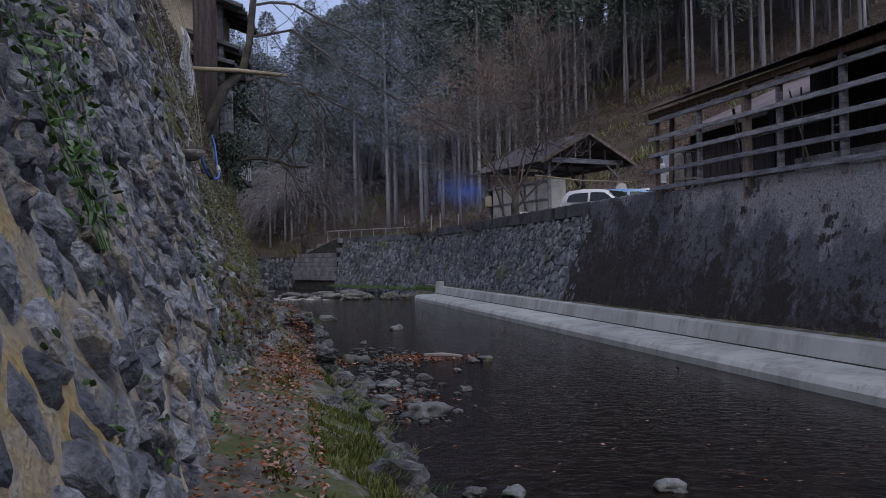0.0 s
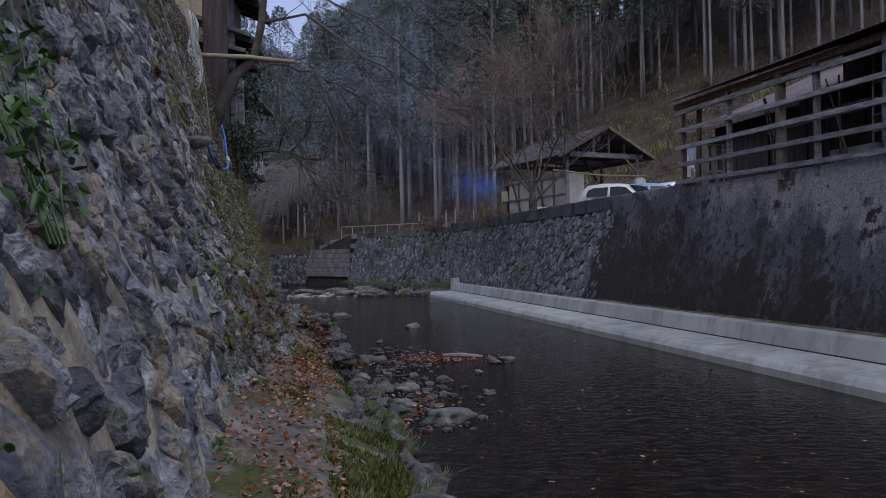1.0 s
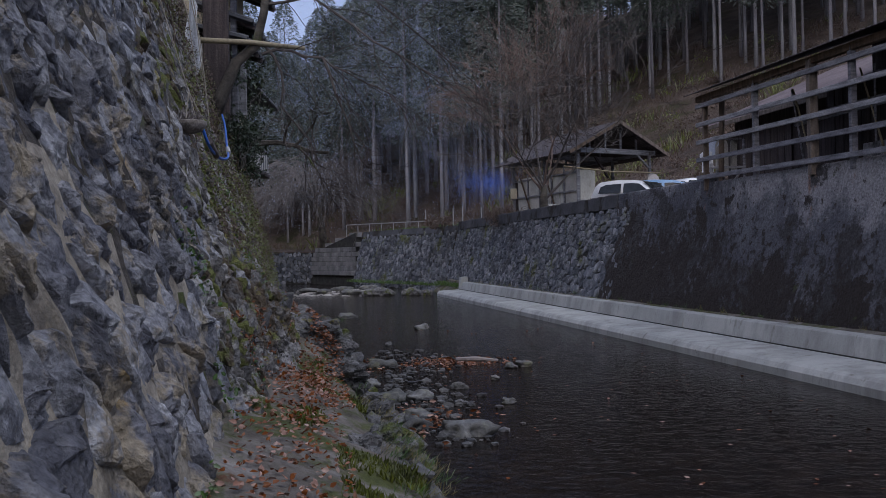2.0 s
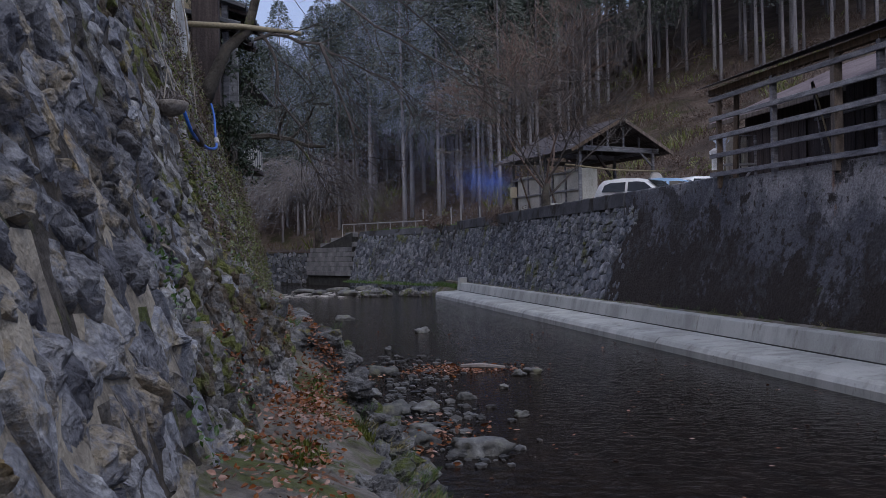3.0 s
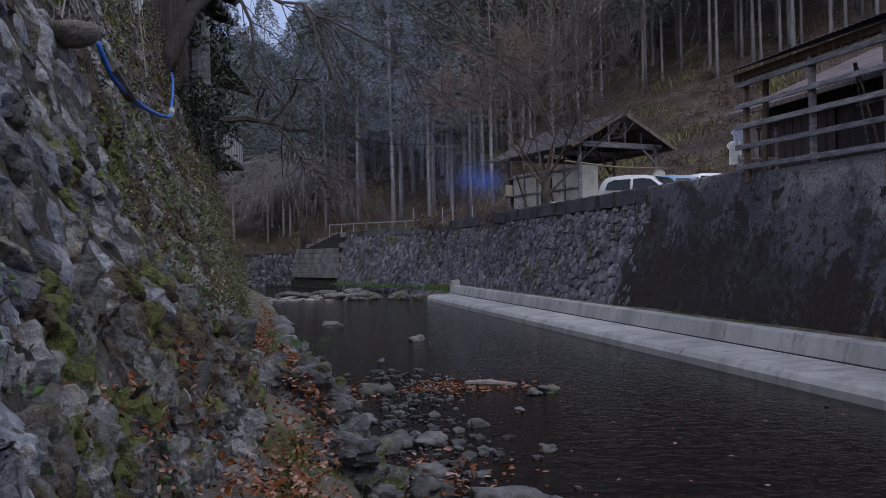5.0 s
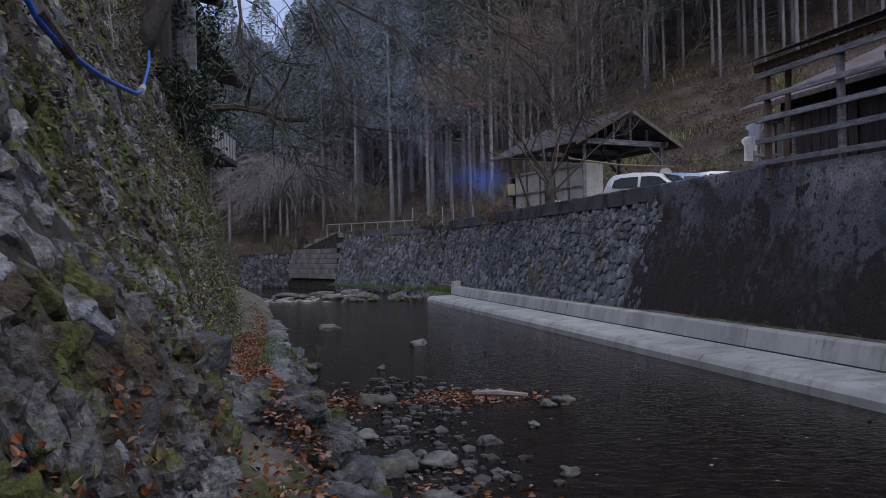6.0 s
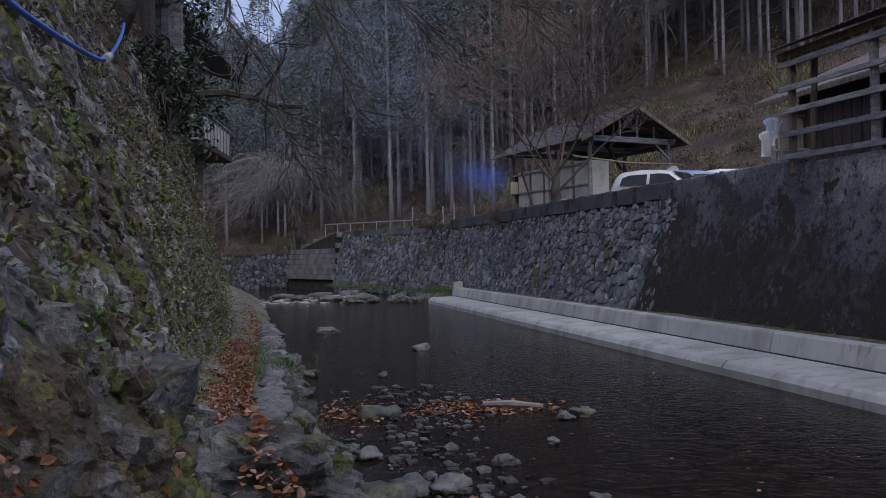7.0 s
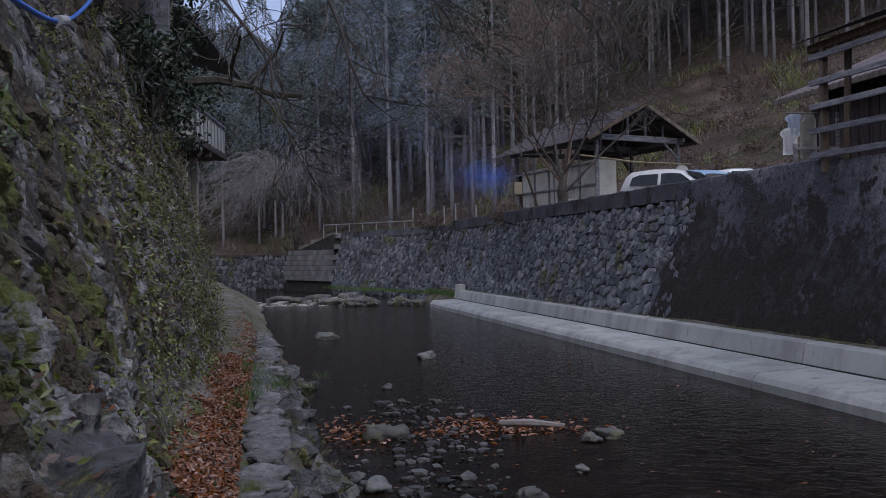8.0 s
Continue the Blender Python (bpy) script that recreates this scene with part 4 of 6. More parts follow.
def weeping_tree():
    r = random.Random(17)
    t = thing("weeping_tree", "leafless weeping tree with drooping grey twigs beside the far bank", "tree", (-6.0, 66.5, 2.2))
    s = Soup()
    s.add(*tube([(0, 0, -0.3), (-0.1, 0, 1.2), (-0.3, -0.1, 2.6)], [0.25, 0.19, 0.14], 8))
    mesh_ob("trunk", s.v, s.f, "bark_dark", t, smooth=True)
    for k in range(11):
        a = k * 0.571 + r.uniform(-0.2, 0.2)
        b = Soup()
        for j in range(10):
            aa = a + r.uniform(-0.4, 0.4)
            reach, top = r.uniform(2.2, 4.6), r.uniform(3.4, 5.7)
            if math.cos(aa) < 0:
                reach *= 1.35
            pts, rs = [], []
            for i in range(9):
                u = i / 8
                hgt = 2.4 + (top - 2.4) * math.sin(min(1, u * 2.2) * 1.57) - max(0, u - 0.4) ** 1.6 * (top + 1.0) * r.uniform(0.45, 1.1)
                pts.append(Vector((math.cos(aa) * reach * u - 0.3, math.sin(aa) * reach * u, max(hgt, 0.1))) + rand_dir(r) * 0.12)
                rs.append(0.022 * (1 - u) + 0.008)
            b.add(*tube(pts, rs, 3))
            for i in range(2, 9):
                for _ in range(3):
                    p = pts[i]
                    d = Vector((math.cos(aa) * 0.6, math.sin(aa) * 0.6, -0.35)) + rand_dir(r) * 0.5
                    L = r.uniform(0.6, 1.5)
                    q1 = p + d * L * 0.5
                    q2 = q1 + (d + Vector((0, 0, -0.3))) * L * 0.5
                    b.add(*tube([p, q1, q2], [0.013, 0.011, 0.008], 3))
        mesh_ob("limb", b.v, b.f, "twig_grey", t)
    t.scale = (1.3, 1.3, 1.25)


def leaning_tree():
    r = random.Random(29)
    t = thing("leaning_tree", "old bare tree leaning out from the top of the wall", "tree", (-2.85, 14.8, 4.0))
    o = Vector((-2.85, 14.8, 4.0))
    trunk = [(-2.9, 14.8, 3.9), (-2.7, 14.85, 4.37), (-2.5, 14.9, 4.84), (-2.22, 14.95, 5.1), (-2.1, 15, 5.6), (-2.02, 15.05, 6.4), (-1.95, 15.1, 7.3)]
    s = Soup()
    s.add(*tube([Vector(p) - o for p in trunk], [0.13, 0.095, 0.08, 0.072, 0.06, 0.055, 0.045], 9))
    mesh_ob("trunk", s.v, s.f, "bark_dark", t, smooth=True)
    arms = [
        [(-2.15, 15, 4.98), (-1.72, 15, 5.02), (-1.28, 15.1, 4.94), (-1.0, 15, 4.74), (-0.35, 15.1, 4.42), (-0.07, 15.2, 3.97)],
        [(-2.1, 15, 5.1), (-1.86, 14.9, 4.7), (-1.88, 14.9, 4.22), (-1.46, 14.9, 3.7), (-1.36, 14.9, 3.19)],
        [(-2.05, 15, 5.7), (-1.4, 14.8, 5.75), (-0.8, 14.7, 5.3), (-0.2, 14.7, 4.9), (0.5, 14.8, 4.5), (0.9, 14.9, 4.1)],
        [(-2.05, 15, 6.2), (-1.4, 15.3, 6.3), (-0.5, 15.6, 5.9), (0.3, 15.9, 5.3), (1.0, 16, 4.7)],
        [(-1.28, 15.1, 4.94), (-1.1, 15, 4.4), (-0.9, 15, 3.9), (-0.74, 15, 3.4)],
        [(-2.0, 15.1, 6.6), (-1.4, 14.6, 6.7), (-0.6, 14.2, 6.2), (0.2, 14.0, 5.8)],
    ]
    for arm in arms:
        b = Soup()
        pts = []
        for a, c in zip(arm, arm[1:]):
            pts += [Vector(a), Vector(a).lerp(Vector(c), 0.5) + rand_dir(r) * 0.05]
        pts = [p - o for p in pts + [Vector(arm[-1])]]
        n = len(pts)
        b.add(*tube(pts, [0.02 * (1 - i / n) ** 1.2 + 0.005 for i in range(n)], 5))
        for i in range(1, n):
            for _ in range(2):
                d = (pts[i] - pts[i - 1]).normalized() + rand_dir(r) * 0.9
                grow(b, r, pts[i], d, r.uniform(0.4, 1.1), 0.008, 2, 0.6, 0.04, (1, 3), 4, 3, 0.3, 0.003)
        mesh_ob("limb", b.v, b.f, "twig_dark", t)
    # a mossy dead branch lower down
    b = Soup()
    grow(b, r, Vector((-3.0, 17.6, 3.9)) - o, (1, 0.1, 0.05), 1.7, 0.06, 3, 0.6, 0.0, (3, 4), 5, 5, 0.35, 0.005)
    mesh_ob("limb", b.v, b.f, "bark_dark", t)


bare_tree()
weeping_tree()
leaning_tree()


def leaf_mass(name, label, category, centre, radii, count, size, material, seed, hollow=0.3, twigs=12, lie=None):
    """A shrub: stems and many leaves in clumps within an ellipsoid."""
    r = random.Random(seed)
    t = thing(name, label, category, centre)
    clumps = [Vector([q * ra for q, ra in zip(rand_dir(r) * r.uniform(hollow, 1.0), radii)]) for _ in range(max(8, count // 40))]
    s = Soup()
    for _ in range(count):
        c = r.choice(clumps)
        p = c + rand_dir(r) * r.random() * min(radii) * 0.45
        s.add(*leaf(p, rand_dir(r) + Vector((0, 0, -0.3)), rand_dir(r), size * r.uniform(0.6, 1.4), size * r.uniform(0.3, 0.55)))
    tagged(mesh_ob("foliage", s.v, s.f, material, t), kind="stuff")
    b = Soup()
    for c in clumps[:twigs * 2]:
        b.add(*tube([(0, 0, -radii[2]), c * 0.5 + rand_dir(r) * 0.05, c], [0.02, 0.012, 0.005], 4))
    tagged(mesh_ob("stem_work", b.v, b.f, "bark_dark", t), kind="stuff")
    return t


leaf_mass("evergreen_shrub", "dark glossy evergreen shrub on top of the wall", "shrub", (-3.35, 18.2, 5.15), (0.75, 1.4, 1.1), 4600, 0.09, "leaf_dark", 51)
leaf_mass("evergreen_shrub", "dark evergreen shrub overhanging the wall", "shrub", (-3.5, 19.5, 4.2), (0.8, 1.2, 0.9), 3600, 0.09, "leaf_dark", 52)
leaf_mass("evergreen_shrub", "dark evergreen bush with brownish leaves on the wall face", "shrub", (-2.75, 16.4, 3.9), (0.3, 1.3, 0.5), 1700, 0.08, "leaf_dark", 53)
leaf_mass("dry_bush", "dry brown bush with curled leaves behind the coping", "bush", (4.1, 41.5, 3.6), (0.9, 1.2, 0.5), 1600, 0.09, "brush", 54)
leaf_mass("dry_bush", "dry brown bush behind the coping", "bush", (1.8, 50.6, 3.6), (1.2, 1.2, 0.5), 700, 0.16, "brush", 55)


# ---- barn over the river wall ----
def frame_thing(name, label, category, a, group=""):
    """A thing at a with a helper that makes parts in world places."""
    t = thing(name, label, category, a, group)
    inv = Matrix.Translation(a).inverted()

    def add(pname, bm, material, plabel="", parent=None):
        bmesh.ops.transform(bm, matrix=inv, verts=bm.verts)
        return part(pname, bm, material, parent or t, plabel)

    return t, add


def corrugated(p0, along, down, length, width, pitch=0.15, amp=0.018, thick=0.012):
    """A corrugated sheet: ridges run down the slope."""
    b = bmesh.new()
    p0, a, d = Vector(p0), Vector(along).normalized(), Vector(down).normalized()
    n = a.cross(d)
    if n.z < 0:
        n = -n
    steps = int(length / pitch * 4)
    rows = []
    for i in range(steps + 1):
        k = length * i / steps
        h = amp * math.sin(2 * math.pi * k / pitch)
        rows.append([b.verts.new(p0 + a * k + d * w + n * (h - o)) for w, o in ((0, 0), (width, 0), (width, thick), (0, thick))])
    for x, y in zip(rows, rows[1:]):
        for k in range(4):
            b.faces.new((x[k], x[(k + 1) % 4], y[(k + 1) % 4], y[k]))
    b.faces.new(rows[0])
    b.faces.new(list(reversed(rows[-1])))
    bmesh.ops.recalc_face_normals(b, faces=b.faces)
    return b


def build_barn():
    t, add = frame_thing("open_barn", "old open-sided timber barn with grey rails along the river wall", "barn", on_kerb(18, 3.5, 3.05))
    for y, w, m in ((22.6, 0.11, "timber_brown"), (20.45, 0.11, "timber"), (18.47, 0.16, "timber_brown"), (17.3, 0.11, "timber"), (15.4, 0.12, "timber"), (13.4, 0.12, "timber_brown"), (11.4, 0.12, "timber"), (9.9, 0.12, "timber"), (7, 0.12, "timber")):
        add("post", beam_bm(on_kerb(y, 2.1, 3.35), on_kerb(y, 2.1, 5.5), w, w, 0.01), m)
    add("post", beam_bm(on_kerb(22.45, 2.35, 3.1), on_kerb(22.4, 2.4, 5.5), 0.1, 0.1, 0.01), "timber_brown")
    rr = random.Random(3)
    for z in (3.6, 4.01, 4.42, 4.83, 5.26):
        add("rail", beam_bm(on_kerb(22.85, 2.01, z + 0.06), on_kerb(14.2, 2.01, z - 0.03 + rr.uniform(-0.02, 0.02)), 0.05, 0.1, 0.008), "timber")
        add("rail", beam_bm(on_kerb(14.18, 2.01, z - 0.03), on_kerb(4, 2.01, z - 0.08), 0.05, 0.1, 0.008), "timber")
    add("eave_beam", beam_bm(on_kerb(22.95, 2.1, 5.5), on_kerb(4, 2.1, 5.42), 0.12, 0.14, 0.01), "timber_brown")
    # lattice under the eave at the upstream end
    for k in range(16):
        y = 22.4 - k * 0.22
        for s in (-1, 1):
            add("lattice_slat", beam_bm(on_kerb(y - 0.1 * s, 2.06, 5.3), on_kerb(y + 0.1 * s, 2.06, 5.46), 0.015, 0.025, 0), "timber_brown")
    e0, e1 = on_kerb(23.0, 1.8, 5.6), on_kerb(23.0, 6.2, 7.0)
    add("roof", corrugated(e1, -KERB_T, e0 - e1, 20, (e1 - e0).length, 0.15, 0.007), "tin", "dark rusted corrugated roof sheet")
    add("back_wall", box_bm((0.1, 20, 4.2), on_kerb(12.6, 6.0, 5.0), Matrix.Rotation(radians(8.9), 4, "Z")), "dark_board")
    add("end_wall", box_bm((0.1, 4.2, 3.6), on_kerb(4, 4.2, 4.8), Matrix.Rotation(radians(98.9), 4, "Z")), "dark_board")
    add("inner_wall", box_bm((0.12, 9, 0.5), on_kerb(14.8, 3.6, 3.75), Matrix.Rotation(radians(8.9), 4, "Z"), 0.01), "plaster", "low pale rendered inner wall")
    add("floor_slab", box_bm((3.6, 20, 0.12), on_kerb(13.6, 4.3, 3.5), Matrix.Rotation(radians(8.9), 4, "Z")), "cap")
    for k in range(14):
        add("wall_board", box_bm((0.03, 0.28, 2.0), on_kerb(21.9 - k * 0.3, 4.6, 4.5), Matrix.Rotation(radians(8.9 + rr.uniform(-1, 1)), 4, "Z"), 0.004), "dark_board")
    # ladders, poles and tools leaning inside
    for y, lean in ((16.9, 0.5), (15.2, -0.3), (13.9, 0.4)):
        ld = thing("ladder", "old wooden ladder hanging inside the barn", "ladder", on_kerb(y, 2.9, 3.9), "ladders in the barn")
        for o in (-0.17, 0.17):
            part("side_rail", beam_bm((0.1 * lean, o, 0), (0.3 * lean, o + 0.25 * lean, 1.6), 0.04, 0.06), "timber", ld)
        for k in range(5):
            z = 0.2 + 0.3 * k
            part("rung", beam_bm((0.1 * lean + 0.125 * lean * z, -0.17 + 0.155 * lean * z, z), (0.1 * lean + 0.125 * lean * z, 0.17 + 0.155 * lean * z, z), 0.03, 0.03), "timber", ld)
    for y, dy, m in ((20.1, 0.35, "bamboo"), (20.4, 0.1, "timber"), (18.2, -0.3, "timber"), (17.9, 0.4, "bamboo")):
        tagged(mesh_ob("pole", *tube([on_kerb(y, 3.1, 3.55), on_kerb(y + dy, 2.9, 5.3)], [0.022, 0.018], 6), m, smooth=True), "thin wooden pole leaning inside the barn", "pole", "poles in the barn")
    for k, z in enumerate((4.6, 4.66, 4.75)):
        tagged(mesh_ob("pole", *tube([on_kerb(20.9, 3.2, z), on_kerb(17.4, 3.3, z + 0.05)], [0.03, 0.022], 6), "timber", smooth=True), "long timber pole stored flat in the barn", "pole", "poles in the barn")


build_barn()


def build_farmhouse():
    t, add = frame_thing("farmhouse", "dark boarded farmhouse with a faded mauve roof behind the barn", "house", (11, 24, 3.05))
    rot = Matrix.Rotation(radians(8.9), 4, "Z")
    add("wall", box_bm((4.6, 14.4, 2.7), on_kerb(21.3, 7.9, 4.3), rot, 0.01), "dark_board")
    for k in range(10):
        add("wall_board", box_bm((0.03, 0.3, 2.3), on_kerb(28.2 - k * 0.33, 5.54, 4.25), rot, 0.004), "dark_board")
    e0, e1 = on_kerb(29.0, 5.0, 5.62), on_kerb(29.0, 9.2, 7.4)
    add("roof", corrugated(e1, -KERB_T, e0 - e1, 15, (e1 - e0).length, 0.25, 0.012, 0.02), "mauve_roof", "faded mauve sheet-metal roof")
    for k in range(9):
        y = 28.9 - k * 0.9
        add("rafter", beam_bm(on_kerb(y, 5.05, 5.56), on_kerb(y, 9.0, 7.22), 0.06, 0.09), "dark_board")
    add("eave_board", beam_bm(on_kerb(29, 5.0, 5.55), on_kerb(14.5, 5.0, 5.55), 0.03, 0.12), "timber_brown")
    add("porch_post", beam_bm(on_kerb(27.2, 6.3, 3.0), on_kerb(27.2, 6.3, 5.9), 0.1, 0.1), "timber_brown")
    # second roof, higher up the yard
    t2, add2 = frame_thing("upper_house", "dark house with a pale sheet roof above the barn", "house", on_kerb(15.5, 10, 3.05))
    add2("wall", box_bm((4, 9, 5.4), on_kerb(12.0, 10.5, 5.7), rot, 0.01), "dark_board")
    f0, f1 = on_kerb(18.0, 7.2, 7.8), on_kerb(18.0, 11, 9.0)
    add2("roof", corrugated(f1, -KERB_T, f0 - f1, 11, (f1 - f0).length, 0.25, 0.012, 0.02), "tin", "pale grey sheet-metal roof")
    # drying rack with washing
    rk, addr = frame_thing("drying_rack", "dark timber drying rack at the end of the barn", "rack", (8.7, 27.6, 3.1))
    addr("post", beam_bm((8.62, 27.5, 3.1), (8.62, 27.5, 4.42), 0.08, 0.08), "timber")
    addr("post", beam_bm((9.55, 27.4, 3.1), (9.55, 27.4, 5.1), 0.08, 0.08), "timber")
    addr("crossbar", beam_bm((8.58, 27.45, 4.3), (9.6, 27.4, 4.3), 0.05, 0.07), "timber")
    addr("brace", beam_bm((9.0, 27.45, 3.6), (9.55, 27.42, 4.3), 0.05, 0.06), "timber")
    addr("pole", beam_bm((8.4, 27.62, 5.12), (9.9, 27.55, 5.12), 0.025, 0.025), "timber")

    def garment(name, label, x, z_top, w, h, m, sleeves, seed):
        r = random.Random(seed)
        b = bmesh.new()
        nx, nz = 8, 8
        rows = []
        for j in range(nz + 1):
            v = j / nz
            ww = w * (1.0 + (0.45 if sleeves and v < 0.28 else 0.0) + 0.06 * v)
            if v < 0.06:
                ww = w * 0.7
            rows.append([b.verts.new((x + ww * (i / nx - 0.5), 27.62 + 0.035 * math.sin(i * 1.9 + seed) * (0.3 + v) + 0.02 * r.random(), z_top - h * v)) for i in range(nx + 1)])
        for a, c in zip(rows, rows[1:]):
            for i in range(nx):
                b.faces.new((a[i], a[i + 1], c[i + 1], c[i]))
        bmesh.ops.solidify(b, geom=b.faces[:], thickness=0.02)
        ob = part(name, b, m, None, smooth=True)
        tagged(ob, label, "washing", "washing on the rack")

    garment("shirt", "pale blue shirt hanging on the drying rack", 8.68, 5.1, 0.3, 0.5, "cloth_blue", True, 1)
    garment("shirt", "white short-sleeved shirt hanging on the drying rack", 8.56, 4.78, 0.3, 0.6, "cloth_white", True, 2)
    garment("trousers", "grey-beige trousers hanging on the drying rack", 8.98, 5.1, 0.36, 1.0, "cloth_beige", False, 3)
    garment("towel", "grey towel hanging on the drying rack", 9.32, 5.1, 0.2, 0.9, "cloth_beige", False, 4)


build_farmhouse()


# ---- open gabled shed ----
def build_shed():
    t = thing("open_shed", "old open timber shed with gabled roof and dirty white panels", "shed", (7.4, 41.0, 3.1))
    t.matrix_basis = pose(7.35, 41.0, 3.1, 0, 0, 20)
    W, Lg = 3.7, 6.2
    for x, y in ((0, 0), (W, 0), (0, 3), (W, 3), (0, Lg), (W, Lg), (W * 0.5, Lg)):
        part("post", beam_bm((x, y, -0.1), (x, y, 3.2), 0.12, 0.12), "timber", t)
    for y in (0, 3, Lg):
        part("tie_beam", beam_bm((-0.55, y, 3.28), (W + 0.3, y, 3.18), 0.14, 0.22, 0.01), "timber", t)
        for x, h in ((0.6, 0.55), (1.4, 0.95), (2.2, 0.9), (3.0, 0.5)):
            part("king_post", beam_bm((x, y, 3.3), (x, y, 3.3 + h), 0.08, 0.08), "timber", t)
    for x in (0, W):
        part("plate", beam_bm((x, -0.4, 3.18), (x, Lg + 0.4, 3.18), 0.12, 0.14), "timber", t)
    part("brace", beam_bm((W, 0, 2.5), (W - 0.7, 0, 3.15), 0.08, 0.08), "timber", t)
    part("brace", beam_bm((W - 1.2, 1.5, 2.2), (W - 1.9, 1.5, 3.15), 0.1, 0.1), "dark_board", t)
    rx = 1.75
    for side in (-1, 1):
        eave = (-0.8, 3.12) if side < 0 else (W + 0.6, 3.05)
        p1 = Vector((rx, -0.7, 4.5))
        dn = Vector((eave[0] - rx, 0, eave[1] - 4.5))
        part("roof_slope", corrugated(p1, (0, 1, 0), dn, Lg + 1.3, dn.length, 0.22, 0.02, 0.03), "tin", t, "dark weathered sheet roof")
        part("barge_board", beam_bm((rx, -0.7, 4.44), (eave[0], -0.7, eave[1] - 0.05), 0.04, 0.14), "timber_brown", t)
        for k in range(4):
            f = (k + 0.5) / 4
            part("purlin", beam_bm((rx + dn.x * f, -0.6, 4.42 + dn.z * f), (rx + dn.x * f, Lg + 0.5, 4.42 + dn.z * f), 0.07, 0.08), "dark_board", t)
    # side panels along the river side
    for k in range(5):
        y = 0.5 + k * 1.15
        if k == 1:
            part("side_panel", box_bm((0.04, 1.0, 1.7), (-0.03, y, 1.5), None, 0.005), "panel", t)
        else:
            part("side_panel", box_bm((0.04, 1.08, 2.35), (-0.03, y, 1.25), None, 0.005), "panel", t)
        part("stud", beam_bm((-0.09, y - 0.57, 0), (-0.09, y - 0.57, 2.6), 0.06, 0.06), "timber", t)
    for z in (0.7, 1.5, 2.3):
        part("side_rail", beam_bm((-0.1, -0.1, z), (-0.1, Lg, z), 0.05, 0.07), "timber", t)
    part("diagonal", beam_bm((-0.13, 3.9, 0.3), (-0.13, 5.2, 2.4), 0.05, 0.08), "timber_brown", t)
    part("diagonal", beam_bm((-0.13, 1.6, 0.5), (-0.13, 2.7, 2.2), 0.05, 0.08), "timber_brown", t)
    part("back_wall", box_bm((W, 0.06, 2.4), (W / 2, Lg, 1.2), None, 0.005), "dark_board", t)
    part("front_panel", box_bm((0.75, 0.05, 2.2), (0.45, -0.02, 1.3), None, 0.005), "panel", t, "pale board panel beside the post")
    pl = tagged(mesh_ob("bamboo_pole", *tube([pose(7.35, 41, 3.1, 0, 0, 20) @ Vector(p) for p in ((-0.9, -0.35, 2.5), (1.5, -0.3, 2.3), (4.1, -0.3, 2.28))], [0.04, 0.036, 0.03], 8), "bamboo", smooth=True), "long dry bamboo pole tied across the shed posts", "pole")
    st = part("corrugated_sheet", corrugated((5.6, 39.4, 3.95), (1, 0.25, 0), (0.05, -0.6, -0.75), 1.1, 0.8, 0.14, 0.02, 0.01), "panel", None)
    tagged(st, "pale corrugated sheet leaning by the shed", "sheet")
    bx = part("meter_box", box_bm((0.3, 0.2, 0.5), (5.0, 45.0, 4.75), None, 0.02), "cream", None)
    tagged(bx, "small cream meter box on a post", "meter box")
    tagged(part("meter_post", beam_bm((5.0, 45.12, 3.0), (5.0, 45.12, 4.9), 0.1, 0.1), "timber", None), "short timber post carrying the meter box", "post")
    fn = thing("fan_disc", "round pale disc hanging in the shed", "disc", (10.9, 42.0, 5.1))
    b = bmesh.new()
    bmesh.ops.create_cone(b, cap_ends=True, segments=24, radius1=0.28, radius2=0.24, depth=0.08)
    bmesh.ops.rotate(b, matrix=Matrix.Rotation(radians(80), 3, "X"), verts=b.verts)
    part("disc", b, "grey_plastic", fn)
    part("hook", beam_bm((0, 0, 0.25), (0, 0, 0.9), 0.01, 0.01, 0), "rubber", fn)


build_shed()


